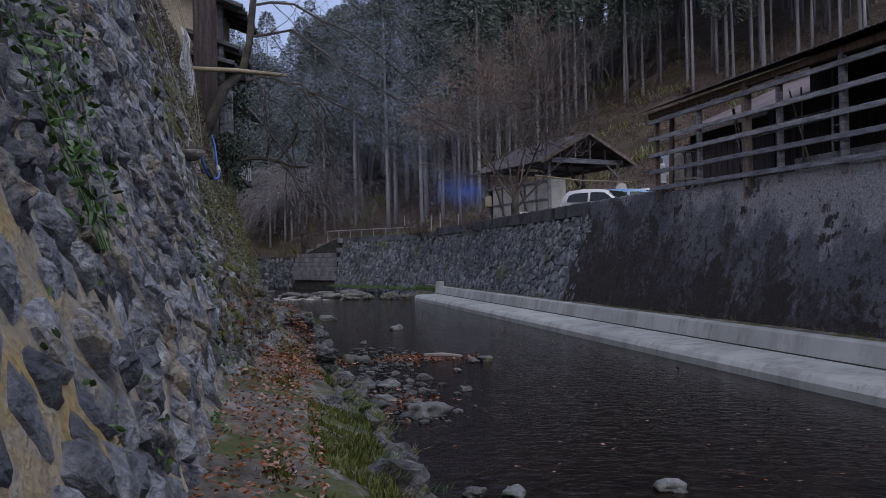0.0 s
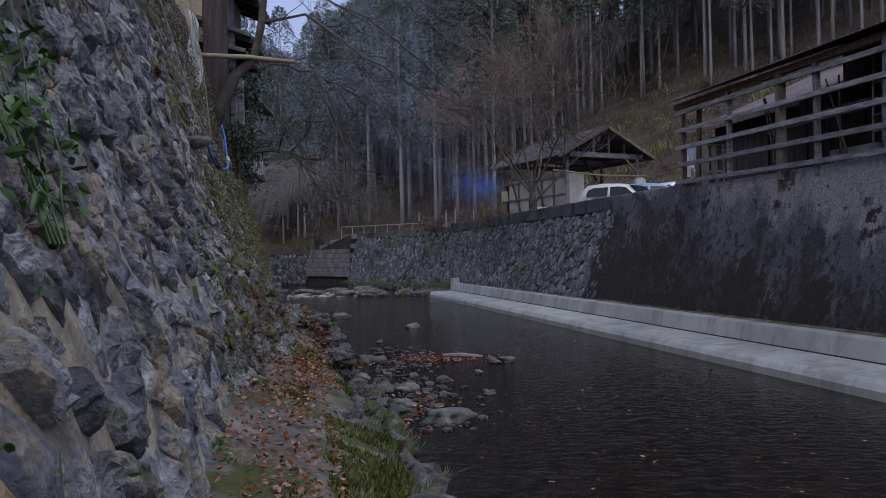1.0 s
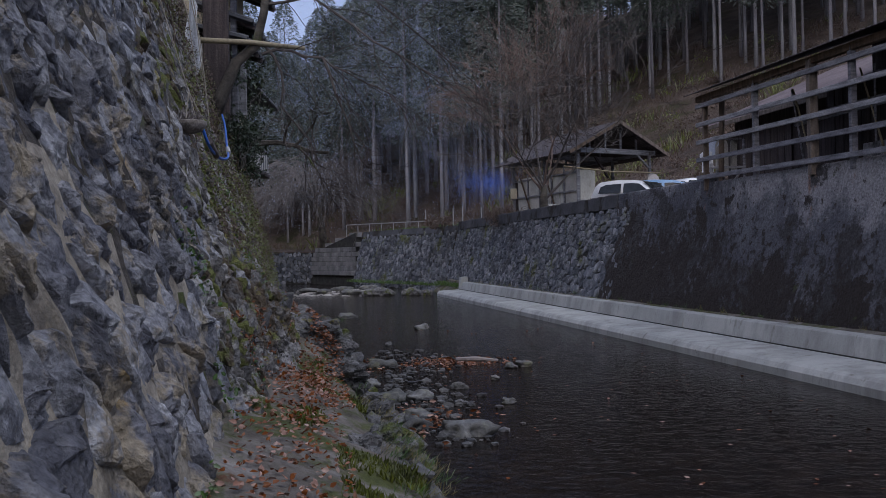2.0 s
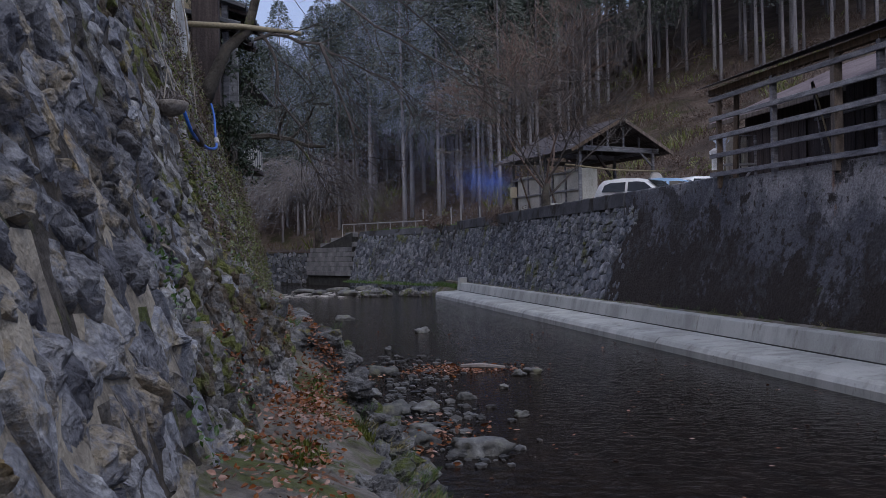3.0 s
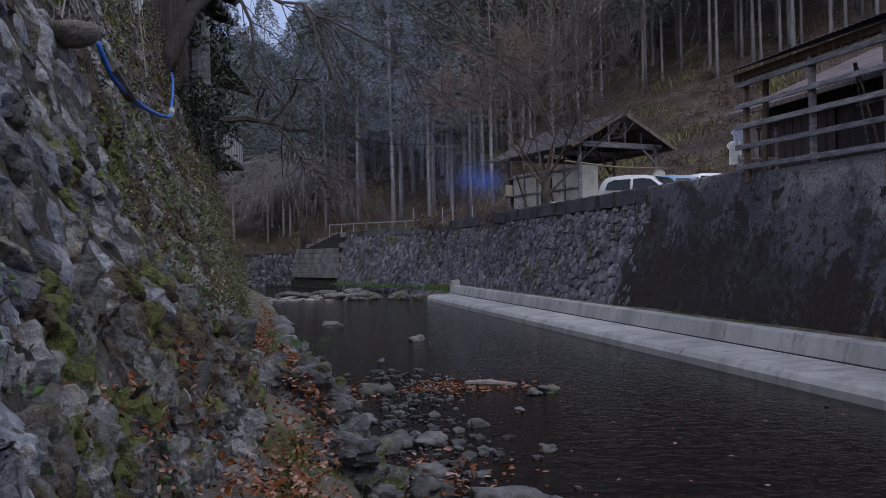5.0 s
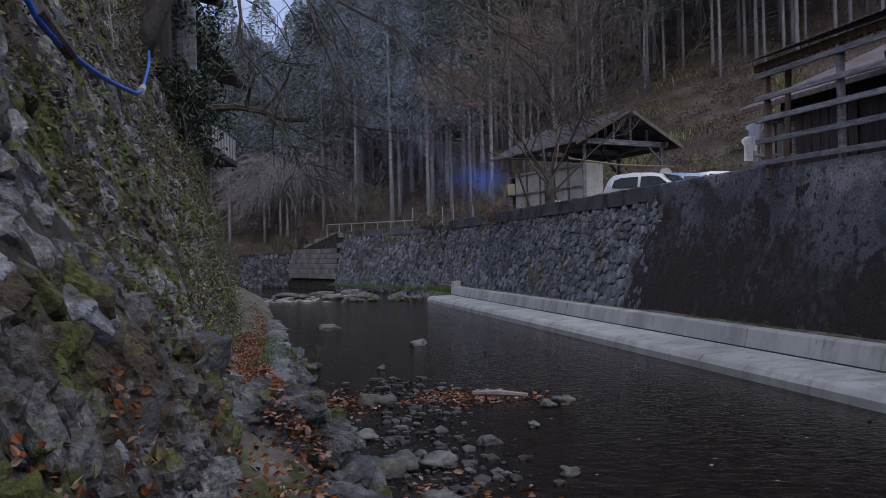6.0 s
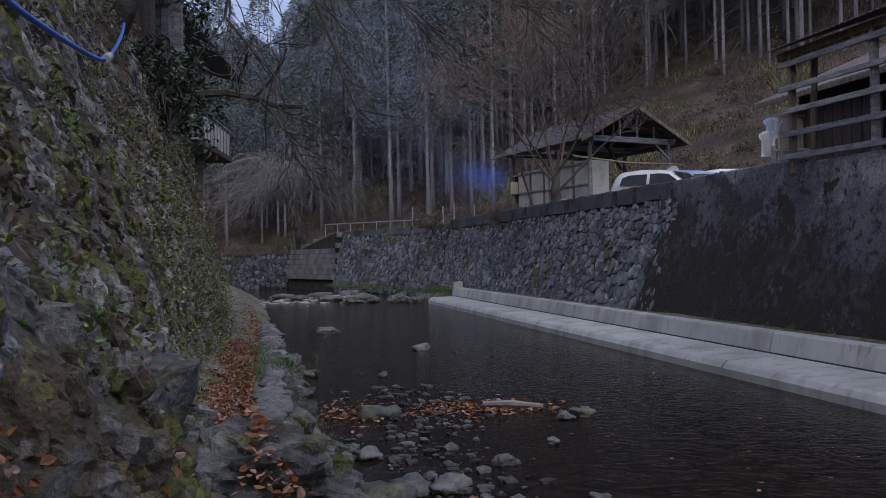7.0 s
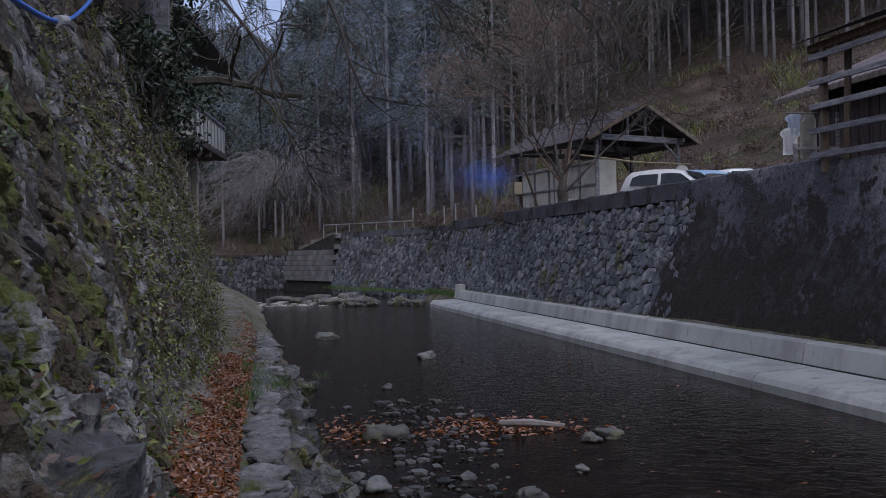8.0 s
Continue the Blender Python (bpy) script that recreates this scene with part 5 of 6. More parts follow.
# ---- vehicles ----
def build_car(label, paint, m, tall=1.0, pickup=False, group="parked cars"):
    t = thing("car", label, "car", (0, 0, 0), group)
    t.matrix_basis = m
    Lc, Wc = 3.4, 1.46
    side = [(-1.68, 0.3), (-1.7, 0.75), (-1.63, 1.02), (-1.5, 1.4), (-1.3, 1.54), (-0.6, 1.58), (0.1, 1.54), (0.42, 1.44), (1.02, 0.99), (1.5, 0.86), (1.68, 0.7), (1.7, 0.3)]
    if pickup:
        side = [(-1.68, 0.3), (-1.7, 0.95), (-0.1, 0.95), (-0.05, 1.7), (0.1, 1.78), (0.95, 1.76), (1.2, 1.65), (1.6, 1.0), (1.68, 0.6), (1.7, 0.3)]
    b = bmesh.new()
    rows = []
    for y, k in ((-1, 0), (-0.86, 1), (0.86, 1), (1, 0)):
        row = []
        for x, z in side:
            tuck = 0.84 if z > 1.1 else 1.0
            yy = y * Wc / 2 * (tuck if k == 0 else tuck * 0.98)
            row.append(b.verts.new((x * (0.985 if k == 0 else 1.0), yy, z * tall - (0.03 if k == 0 and z > 1.1 else 0))))
        rows.append(row)
    n = len(side)
    for a, c in zip(rows, rows[1:]):
        for k in range(n):
            b.faces.new((a[k], a[(k + 1) % n], c[(k + 1) % n], c[k]))
    b.faces.new(rows[0])
    b.faces.new(list(reversed(rows[-1])))
    bmesh.ops.recalc_face_normals(b, faces=b.faces)
    bmesh.ops.bevel(b, geom=[e for e in b.edges], offset=0.025, segments=2, affect="EDGES")
    part("body", b, paint, t, smooth=True)

    def pane(name, pts):
        q = [Vector(p) for p in pts]
        nrm = (q[1] - q[0]).cross(q[2] - q[0]).normalized() * 0.012
        vs = [p + nrm for p in q] + [p - nrm for p in q]
        k = len(q)
        fs = [tuple(range(k)), tuple(range(2 * k - 1, k - 1, -1))] + [(i, i + k, (i + 1) % k + k, (i + 1) % k) for i in range(k)]
        mesh_ob(name, vs, fs, "glass", t)

    if not pickup:
        for s in (-1, 1):
            y0, y1 = s * 0.735, s * 0.632
            yb = s * 0.735
            pane("side_window", [(-1.3, y0 - s * 0.01, 1.1 * tall), (-0.38, y0 - s * 0.01, 1.08 * tall), (-0.38, y1, 1.42 * tall), (-1.0, y1, 1.42 * tall), (-1.24, y1 + s * 0.01, 1.34 * tall)])
            pane("side_window", [(-0.27, y0 - s * 0.01, 1.08 * tall), (0.8, y0 - s * 0.01, 1.06 * tall), (0.36, y1, 1.38 * tall), (0.05, y1, 1.42 * tall), (-0.27, y1, 1.42 * tall)])
            mr = bmesh.new()
            bmesh.ops.create_uvsphere(mr, u_segments=10, v_segments=6, radius=0.1)
            bmesh.ops.transform(mr, matrix=Matrix.Translation((0.72, s * 0.82, 1.06 * tall)) @ Matrix.Diagonal((0.6, 1, 0.8, 1)), verts=mr.verts)
            part("mirror", mr, paint, t, smooth=True)
            part("tail_light", box_bm((0.06, 0.1, 0.22), (-1.66, s * 0.62, 0.85), None, 0.01), "red_lamp", t)
            part("headlight", box_bm((0.2, 0.25, 0.16), (1.58, s * 0.55, 0.75), None, 0.03), "grey_plastic", t)
        pane("windscreen", [(0.48, -0.56, 1.46 * tall), (0.48, 0.56, 1.46 * tall), (1.06, 0.6, 1.035 * tall), (1.06, -0.6, 1.035 * tall)])
        pane("rear_window", [(-1.44, -0.5, 1.4 * tall), (-1.44, 0.5, 1.4 * tall), (-1.6, 0.55, 1.06 * tall), (-1.6, -0.55, 1.06 * tall)])
    else:
        for s in (-1, 1):
            pane("side_window", [(0.1, s * 0.655, 1.2), (1.25, s * 0.655, 1.2), (1.05, s * 0.625, 1.66), (0.1, s * 0.625, 1.66)])
        pane("windscreen", [(1.24, -0.52, 1.62), (1.24, 0.52, 1.62), (1.55, 0.55, 1.12), (1.55, -0.55, 1.12)])
        pane("rear_window", [(-0.08, -0.5, 1.25), (-0.08, 0.5, 1.25), (-0.05, 0.5, 1.6), (-0.05, -0.5, 1.6)])
    for x in (-1.15, 1.15):
        for s in (-1, 1):
            w = bmesh.new()
            bmesh.ops.create_cone(w, cap_ends=True, segments=20, radius1=0.28, radius2=0.28, depth=0.17)
            bmesh.ops.transform(w, matrix=Matrix.Translation((x, s * 0.66, 0.28)) @ Matrix.Rotation(radians(90), 4, "X"), verts=w.verts)
            wheel = part("wheel", w, "rubber", t)
            h = bmesh.new()
            bmesh.ops.create_cone(h, cap_ends=True, segments=16, radius1=0.17, radius2=0.15, depth=0.03)
            bmesh.ops.transform(h, matrix=Matrix.Translation((x, s * 0.755, 0.28)) @ Matrix.Rotation(radians(90), 4, "X"), verts=h.verts)
            part("rim", h, "galv", wheel)
    return t


build_car("small white hatchback parked behind the river wall", "car_white", pose(8.5, 35.2, 3.0, 0, 0, -42))
build_car("light blue small car parked beyond the white one", "car_blue", pose(10.3, 37.3, 3.2, 0, 0, -12), 0.95)
build_car("small white pickup truck parked in the yard", "car_white", pose(12.0, 38.8, 3.06, 0, 0, 200), 1.0, True)


# ---- house on the left bank ----
def build_left_house():
    t, add = frame_thing("cottage", "cream-walled cottage with tiled eaves above the rubble wall", "house", (-4.5, 18, 4.35))
    add("wall", box_bm((5, 1.3, 3.6), (-5.55, 18.1, 6.1), None, 0.01), "cream")
    add("rear_wall", box_bm((4, 3.4, 3.6), (-6.3, 20.46, 6.1), None, 0.01), "cream")
    add("corner_board", box_bm((0.4, 0.12, 3.4), (-3.12, 16.6, 5.9), None, 0.008), "dark_board", "wide dark weathered corner boards")
    add("plank_wall", box_bm((0.3, 0.06, 0.95), (-2.95, 17.45, 4.95), None, 0.005), "timber", "grey vertical plank skirting")
    add("wall_post", beam_bm((-2.98, 17.4, 4.3), (-2.98, 17.4, 7.0), 0.1, 0.1), "timber")
    add("sill", beam_bm((-3.3, 17.38, 5.42), (-2.85, 17.38, 5.42), 0.06, 0.07), "timber_brown")

    def eave(x0, x1, y0, y1, z0, z1):
        add("roof_deck", corrugated((x0, y0, z1), (0, 1, 0), (x1 - x0, 0, z0 - z1), y1 - y0, math.hypot(x1 - x0, z1 - z0), 0.25, 0.03, 0.05), "tile", "grey tiled eave")
        for k in range(int((y1 - y0) / 0.45)):
            y = y0 + 0.2 + k * 0.45
            add("rafter", beam_bm((x0, y, z1 - 0.1), (x1, y, z0 - 0.1), 0.05, 0.07), "dark_board")

    eave(-5.0, -2.5, 16.9, 19.2, 6.75, 7.75)
    eave(-3.6, -2.62, 17.2, 19, 6.05, 6.4)
    eave(-3.6, -2.7, 17.1, 19, 5.75, 5.98)
    b, addb = frame_thing("veranda_house", "house with a railed veranda on cream posts over the bank", "house", (-5.5, 26.5, 3.0))
    addb("wall", box_bm((3, 5, 4.0), (-7.0, 28.6, 5.2), None, 0.01), "cream")
    addb("deck", box_bm((2.4, 3.4, 0.1), (-5.3, 26.9, 4.38), None, 0.01), "dark_board")
    addb("joist", beam_bm((-6.3, 25.5, 4.28), (-4.12, 25.5, 4.28), 0.1, 0.14), "timber_brown")
    addb("joist", beam_bm((-6.3, 26.8, 4.28), (-4.12, 26.8, 4.28), 0.1, 0.14), "timber_brown")
    for x, y in ((-4.52, 26.0), (-4.7, 27.9)):
        addb("post", box_bm((0.13, 0.13, 1.9), (x, y, 3.35), None, 0.008), "cream")
    addb("brace", beam_bm((-4.52, 26, 3.8), (-4.15, 26, 4.25), 0.06, 0.06), "timber_brown")
    addb("railing_panel", box_bm((0.04, 3.2, 0.5), (-4.14, 26.9, 4.72), None, 0.005), "panel", "pale railing panel")
    addb("railing_panel", box_bm((2.1, 0.04, 0.5), (-5.2, 25.24, 4.72), None, 0.005), "panel", "pale railing panel")
    for k in range(9):
        addb("baluster", box_bm((0.03, 0.05, 0.62), (-4.12 - 0.0, 25.3 + k * 0.38, 4.74), None, 0.003), "timber")
    addb("handrail", beam_bm((-4.12, 25.2, 5.05), (-4.12, 28.5, 5.05), 0.06, 0.05), "timber")
    addb("roof", corrugated((-7.8, 24.9, 7.9), (0, 1, 0), (3.6, 0, -1.1), 6.5, 3.8, 0.25, 0.03, 0.05), "tile")


build_left_house()


# ---- things hanging on the left wall ----
def build_hanging_things():
    t = thing("hanging_basket", "small woven basket of twigs hung on the wall by ropes", "basket", (-1.72, 8.75, 3.1))
    b = bmesh.new()
    bmesh.ops.create_uvsphere(b, u_segments=20, v_segments=12, radius=0.15)
    for v in b.verts:
        v.co.z = v.co.z * 0.75 if v.co.z < 0 else v.co.z * 0.12
        v.co *= 1 + 0.06 * noise.noise(v.co * 25)
    part("bowl", b, "sack", t, smooth=True)
    t.scale = (0.78, 0.78, 0.78)
    r = random.Random(2)
    s = Soup()
    for _ in range(40):
        a, q = r.uniform(0, 6.28), r.uniform(0, 0.11)
        p = Vector((math.cos(a) * q, math.sin(a) * q, 0.0))
        s.add(*tube([p, p + rand_dir(r) * 0.06 + Vector((0, 0, 0.05)), p + rand_dir(r) * 0.09 + Vector((0, 0, 0.06))], [0.008, 0.007, 0.004], 4))
    tagged(mesh_ob("twig_filling", s.v, s.f, "twig", t), kind="stuff")
    for dx, dy in ((0.1, 0.1), (-0.02, -0.12), (0.05, 0.0)):
        mesh_ob("rope", *tube([(dx, dy, 0.02), (-0.03, 0.05, 0.3), (-0.55, 0.1, 2.1)], [0.006, 0.006, 0.006], 5), "rope", t)
    h = thing("garden_hose", "bright blue plastic hose slung along the wall", "hose", (-2.1, 11.5, 3.2))
    o = Vector((-2.1, 11.5, 3.2))
    pts = [(-1.68, 8.95, 3.08), (-1.66, 9.1, 2.95), (-1.7, 9.6, 2.93), (-1.78, 10.2, 2.97), (-1.9, 11.0, 3.06), (-2.02, 11.7, 3.16), (-2.12, 12.2, 3.27), (-2.25, 12.8, 3.45), (-2.42, 13.6, 3.75), (-2.62, 14.4, 4.05)]
    sm = []
    for i in range(len(pts) - 1):
        p0, p1, p2, p3 = (Vector(pts[max(0, min(len(pts) - 1, i + k))]) for k in (-1, 0, 1, 2))
        for j in range(5):
            u = j / 5
            sm.append(0.5 * ((2 * p1) + (p2 - p0) * u + (2 * p0 - 5 * p1 + 4 * p2 - p3) * u * u + (3 * p1 - p0 - 3 * p2 + p3) * u ** 3) - o)
    mesh_ob("hose", *tube(sm, [0.0125] * len(sm), 8), "hose", h, smooth=True)
    c = [Vector((-2.08, 12.05, 3.235)) - o, Vector((-2.16, 12.4, 3.325)) - o]
    mesh_ob("connector", *tube(c, [0.025, 0.025], 10), "grey_plastic", h, "pale grey connector", smooth=False)
    c = [Vector((-1.655, 9.05, 2.99)) - o, Vector((-1.69, 9.5, 2.925)) - o]
    mesh_ob("sleeve", *tube(c, [0.028, 0.028], 10), "timber_brown", h, "brown pipe sleeve")
    tagged(mesh_ob("bamboo_pole", *tube([(-3.3, 14.5, 5.1), (-2.3, 14.85, 5.12), (-1.55, 15.2, 5.1)], [0.04, 0.038, 0.032], 8), "bamboo", smooth=True), "bamboo pole tied across the leaning tree", "pole")
    for k, (y, z0, z1) in enumerate(((13.0, 4.3, 5.8), (13.6, 4.2, 6.3), (12.4, 3.6, 5.6))):
        x = left_wall_x(y, z0) + 0.06
        tagged(mesh_ob("rope", *tube([(x, y, z0), (x - 0.1, y + 0.04, (z0 + z1) / 2), (x - 0.3, y, z1)], [0.006] * 3, 5), "rope"), "thin pale rope hanging down the wall", "rope", "ropes on the wall")
    # torn white sheet by the corner
    b = bmesh.new()
    rows = []
    for j in range(9):
        v = j / 8
        rows.append([b.verts.new((-2.95 + 0.16 * i / 4 + 0.03 * math.sin(j + i), 13.9 + 0.05 * math.sin(i * 2 + j * 1.3), 5.6 - 1.2 * v - 0.05 * i)) for i in range(5)])
    for a, c in zip(rows, rows[1:]):
        for i in range(4):
            b.faces.new((a[i], a[i + 1], c[i + 1], c[i]))
    bmesh.ops.solidify(b, geom=b.faces[:], thickness=0.006)
    tagged(part("torn_sheet", b, "cloth_white", None, smooth=True), "torn whitish sheet hanging at the wall corner", "sheet")


build_hanging_things()


# ---- plants and litter on the left bank ----
def build_bank_cover():
    r = random.Random(61)
    weed = thing("climbing_weed", "leafy green weed growing out of the wall", "plant", (-0.8, 2.9, 2.05))
    s = Soup()
    o = Vector((-0.8, 2.9, 2.05))
    for k in range(5):
        pts = [on_left_wall(2.95 + 0.04 * k, 1.3, wall_swell(2.95, 1.3) + 0.1) - o]
        for j in range(7):
            pts.append(pts[-1] + Vector((r.uniform(-0.015, 0.015) - 0.03, r.uniform(-0.03, 0.04) + 0.03 * (k - 2) * 0.4, r.uniform(0.07, 0.13))))
        mesh_ob("stem", *tube(pts, [0.0035 - 0.0003 * i for i in range(8)], 5), "leaf_green", weed)
        for p in pts[1:]:
            for _ in range(8):
                s.add(*oval(p + rand_dir(r) * 0.045, rand_dir(r) + Vector((0.5, -0.2, -0.1)), rand_dir(r), r.uniform(0.025, 0.06), r.uniform(0.014, 0.03)))
    tagged(mesh_ob("foliage", s.v, s.f, "leaf_green", weed), kind="stuff")
    # creeper over the upstream part of the wall
    cr, dry, gr = Soup(), Soup(), Soup()
    for _ in range(14000):
        u = 7.5 + 11.3 * r.random() ** 0.75
        v = 5.0 * r.random()
        n = noise.noise(Vector((u * 0.9, v * 0.9, 12))) + 0.06 * (u - 12)
        if n < 0.0:
            continue
        p = on_left_wall(u, v, wall_swell(u, v) + r.uniform(0.02, 0.12))
        tgt = dry if r.random() < 0.3 + 0.12 * v else cr
        for _ in range(3):
            tgt.add(*leaf(p + rand_dir(r) * 0.05, rand_dir(r) + Vector((0.5, 0, -0.3)), rand_dir(r), r.uniform(0.015, 0.045), r.uniform(0.01, 0.02)))
    for cu, cv, n in ((6.6, 1.25, 90), (6.3, 0.55, 50), (4.9, 0.25, 110), (5.6, 0.2, 70), (3.2, 0.75, 18), (2.4, 1.0, 14), (7.6, 0.5, 40), (9.3, 1.2, 50), (10.8, 1.9, 60), (2.1, 0.45, 16), (11.5, 0.4, 80)):
        for _ in range(n):
            u, v = cu + r.gauss(0, 0.12), cv + r.gauss(0, 0.13)
            p = on_left_wall(u, v, wall_swell(u, v) + r.uniform(0.04, 0.12))
            gr.add(*oval(p, rand_dir(r) + Vector((0.5, -0.2, 0.2)), rand_dir(r), r.uniform(0.018, 0.038), r.uniform(0.012, 0.022)))
    tagged(mesh_ob("wall_creeper", cr.v, cr.f, "leaf_yellow"), "yellow-green creepers and ferns over the wall", "creeper", kind="stuff")
    tagged(mesh_ob("dead_creeper", dry.v, dry.f, "brush"), "dead brown leaves caught on the wall", "dead leaves", kind="stuff")
    tagged(mesh_ob("wall_weeds", gr.v, gr.f, "leaf_green"), "small green weeds in the wall joints", "weeds", kind="stuff")
    # hanging brown roots and vines near the top
    rt = Soup()
    for _ in range(420):
        u = 7.5 + 10.5 * r.random()
        v = 2.4 + 2.9 * r.random()
        if v < 4.4 - 0.25 * (u - 7):
            continue
        p = on_left_wall(u, v, wall_swell(u, v) + 0.03)
        pts = [p]
        for _ in range(4):
            q = pts[-1] + Vector((r.uniform(-0.02, 0.05), r.uniform(-0.12, 0.12), -r.uniform(0.06, 0.22)))
            pts.append(q)
        rt.add(*tube(pts, [0.008, 0.007, 0.006, 0.005, 0.003], 3))
    tagged(mesh_ob("hanging_roots", rt.v, rt.f, "twig_brown"), "brown roots and vines hanging over the wall", "roots", kind="stuff")
    # leaf litter on the ledge and against the wall
    lt = Soup()

    def litter(n, y0, y1, k0, k1):
        for _ in range(n):
            y = r.uniform(y0, y1)
            k = min(k1, max(k0, r.gauss((k0 + k1) / 2, (k1 - k0) / 3)))
            p = ledge_point(y, k) + Vector((0, 0, 0.03 + r.uniform(0, 0.035)))
            lt.add(*oval(p, rand_dir(r, 0.35), rand_dir(r, 0.4), r.uniform(0.02, 0.042), r.uniform(0.014, 0.026), r.uniform(0.05, 0.4)))

    litter(8500, 11.4, 17.6, 0.02, 0.74)
    litter(1300, 3.5, 8.6, 0.02, 0.6)
    litter(1500, 7.8, 11.2, 0.1, 0.8)
    litter(600, 17.6, 24, 0.2, 0.8)
    for _ in range(1500):
        u, v = r.uniform(7.0, 10.8), r.uniform(0.1, 0.95)
        if noise.noise(Vector((u * 2.2, v * 2.2, 3))) < 0.05:
            continue
        p = on_left_wall(u, v, 0.05 + wall_swell(u, v) + r.uniform(0, 0.05))
        lt.add(*oval(p, rand_dir(r), rand_dir(r), r.uniform(0.018, 0.04), r.uniform(0.013, 0.026), 0.4))
    tagged(mesh_ob("leaf_litter", lt.v, lt.f, "leaf_litter"), "orange-brown fallen leaves lying on the ledge", "fallen leaves", kind="stuff")
    # tufts of grass
    g, d = Soup(), Soup()

    def tuft(x, y, z, n, h, tgt, out=0.5):
        for _ in range(n):
            tgt.add(*leaf((x + r.gauss(0, 0.04), y + r.gauss(0, 0.05), z - 0.02), Vector((r.uniform(-0.5, 0.5) + out * 0.5, r.uniform(-0.5, 0.5), r.uniform(0.3, 1))), rand_dir(r), h * r.uniform(0.6, 1.3), h * 0.03 + 0.002, 0.2))

    for _ in range(60):
        y = r.uniform(14.2, 17.2)
        x = left_wall_x(y, 1) + 0.1 + abs(r.gauss(0, 0.13)) + (0.5 * r.random() if 15.3 < y < 16.3 else 0)
        tuft(x, y, 1.02, 26, 0.1, g, 0)
    for y in (4.4, 5.2, 6.0, 6.6, 7.0, 7.5, 8.4, 9.0, 9.6, 11.1):
        for _ in range(4):
            k = r.uniform(-0.1, 0.35)
            tuft(edge_x(y) + k, y + r.uniform(-0.2, 0.2), 0.98 - 0.8 * max(k, 0), 26, 0.075, g if r.random() < 0.35 else d, 1)
    for _ in range(120):
        y = r.uniform(4, 22)
        k = r.random()
        tuft(edge_x(y) + (shore_x(y) - edge_x(y)) * k, y, ledge_z(y) * (1 - k) + 0.06, 16, 0.075, d if r.random() < 0.75 else g, 1)
    for _ in range(70):
        y = r.uniform(-5, 43)
        p = on_kerb(y, 1.5 + r.uniform(-0.05, 0.1), 0.66)
        tuft(p.x, p.y, p.z, 14, 0.14, d if r.random() < 0.6 else g, -1)
    for _ in range(120):
        u = r.uniform(0, FAR_LEN)
        p = far_stone(u, 2.95, -0.5 - r.random())
        tuft(p.x, p.y, p.z, 12, 0.22, g, 0)
    ms = Soup()
    for _ in range(26000):
        y = r.uniform(2.6, 12)
        k = r.uniform(0.3, 1.25)
        if noise.noise(Vector((k * 2.2, y * 1.6, 31))) + (0.22 if y < 6.5 and k > 0.55 else -0.12) < 0:
            continue
        p = ledge_point(y, min(k, 1))
        if k > 1:
            q = (k - 1) * 1.4
            p = Vector((edge_x(y) + (shore_x(y) + 0.25 - edge_x(y)) * q ** 1.15, y, ledge_z(y) - 0.05 - (0.35 + ledge_z(y)) * q ** 0.9 + ledge_rise(y, 1 + q)))
        ms.add(*leaf(p + Vector((0, 0, -0.01)), Vector((r.uniform(-0.6, 0.6), r.uniform(-0.6, 0.6), 1)), rand_dir(r), r.uniform(0.03, 0.06), r.uniform(0.012, 0.022), 0.3))
    tagged(mesh_ob("moss", ms.v, ms.f, "moss"), "olive green moss cushions along the ledge edge", "moss", kind="stuff")
    tagged(mesh_ob("green_grass", g.v, g.f, "grass"), "short green grass tufts on the banks", "grass", kind="stuff")
    tagged(mesh_ob("dry_grass", d.v, d.f, "dry_grass"), "dry yellowish grass on the bank edge", "grass", kind="stuff")


build_bank_cover()


# ---- rocks ----
def rock(name, label, at, size, material="rock", flat=0.6, seed=0, group="rocks in the stream", sub=3, rough=0.35, scale=(1, 1, 1), turn=0.0):
    r = random.Random(seed)
    vs, fs = rocky(r, size, sub, rough, flat)
    ob = mesh_ob(name, [(v[0] * scale[0], v[1] * scale[1], v[2] * scale[2]) for v in vs], fs, material, smooth=material != "outcrop")
    ob.matrix_basis = pose(*at, 0, 0, turn)
    return tagged(ob, label, "rock", group)


RIVER_ROCKS = [(-0.62, 18.45, 0.5), (-0.07, 13.34, 0.4), (-0.1, 12.64, 0.42), (0.47, 12.13, 0.55), (-0.58, 14.42, 0.55), (0.02, 14.7, 0.36), (1.92, 18.03, 0.28), (1.66, 17.82, 0.23), (0.62, 15.6, 0.27), (0.22, 26.33, 0.42), (-0.6, 22.26, 0.19), (1.21, 14.12, 0.2), (-2.09, 31.26, 0.55), (-1.02, 15.95, 0.34), (-0.74, 16.05, 0.32), (-0.35, 14.6, 0.5), (-0.91, 16.45, 0.2), (-1.86, 22.43, 0.4), (1.25, 16.43, 0.16), (2.47, 7.95, 0.24), (0.78, 8.01, 0.19), (1.12, 7.96, 0.2)]
for i, (x, y, s) in enumerate(RIVER_ROCKS):
    rock("river_rock", "grey river rock standing in the shallow stream", (x, y, 0.02 + 0.02 * s), s * 1.05, "rock", 0.5, 100 + i, turn=i * 47, rough=0.6)
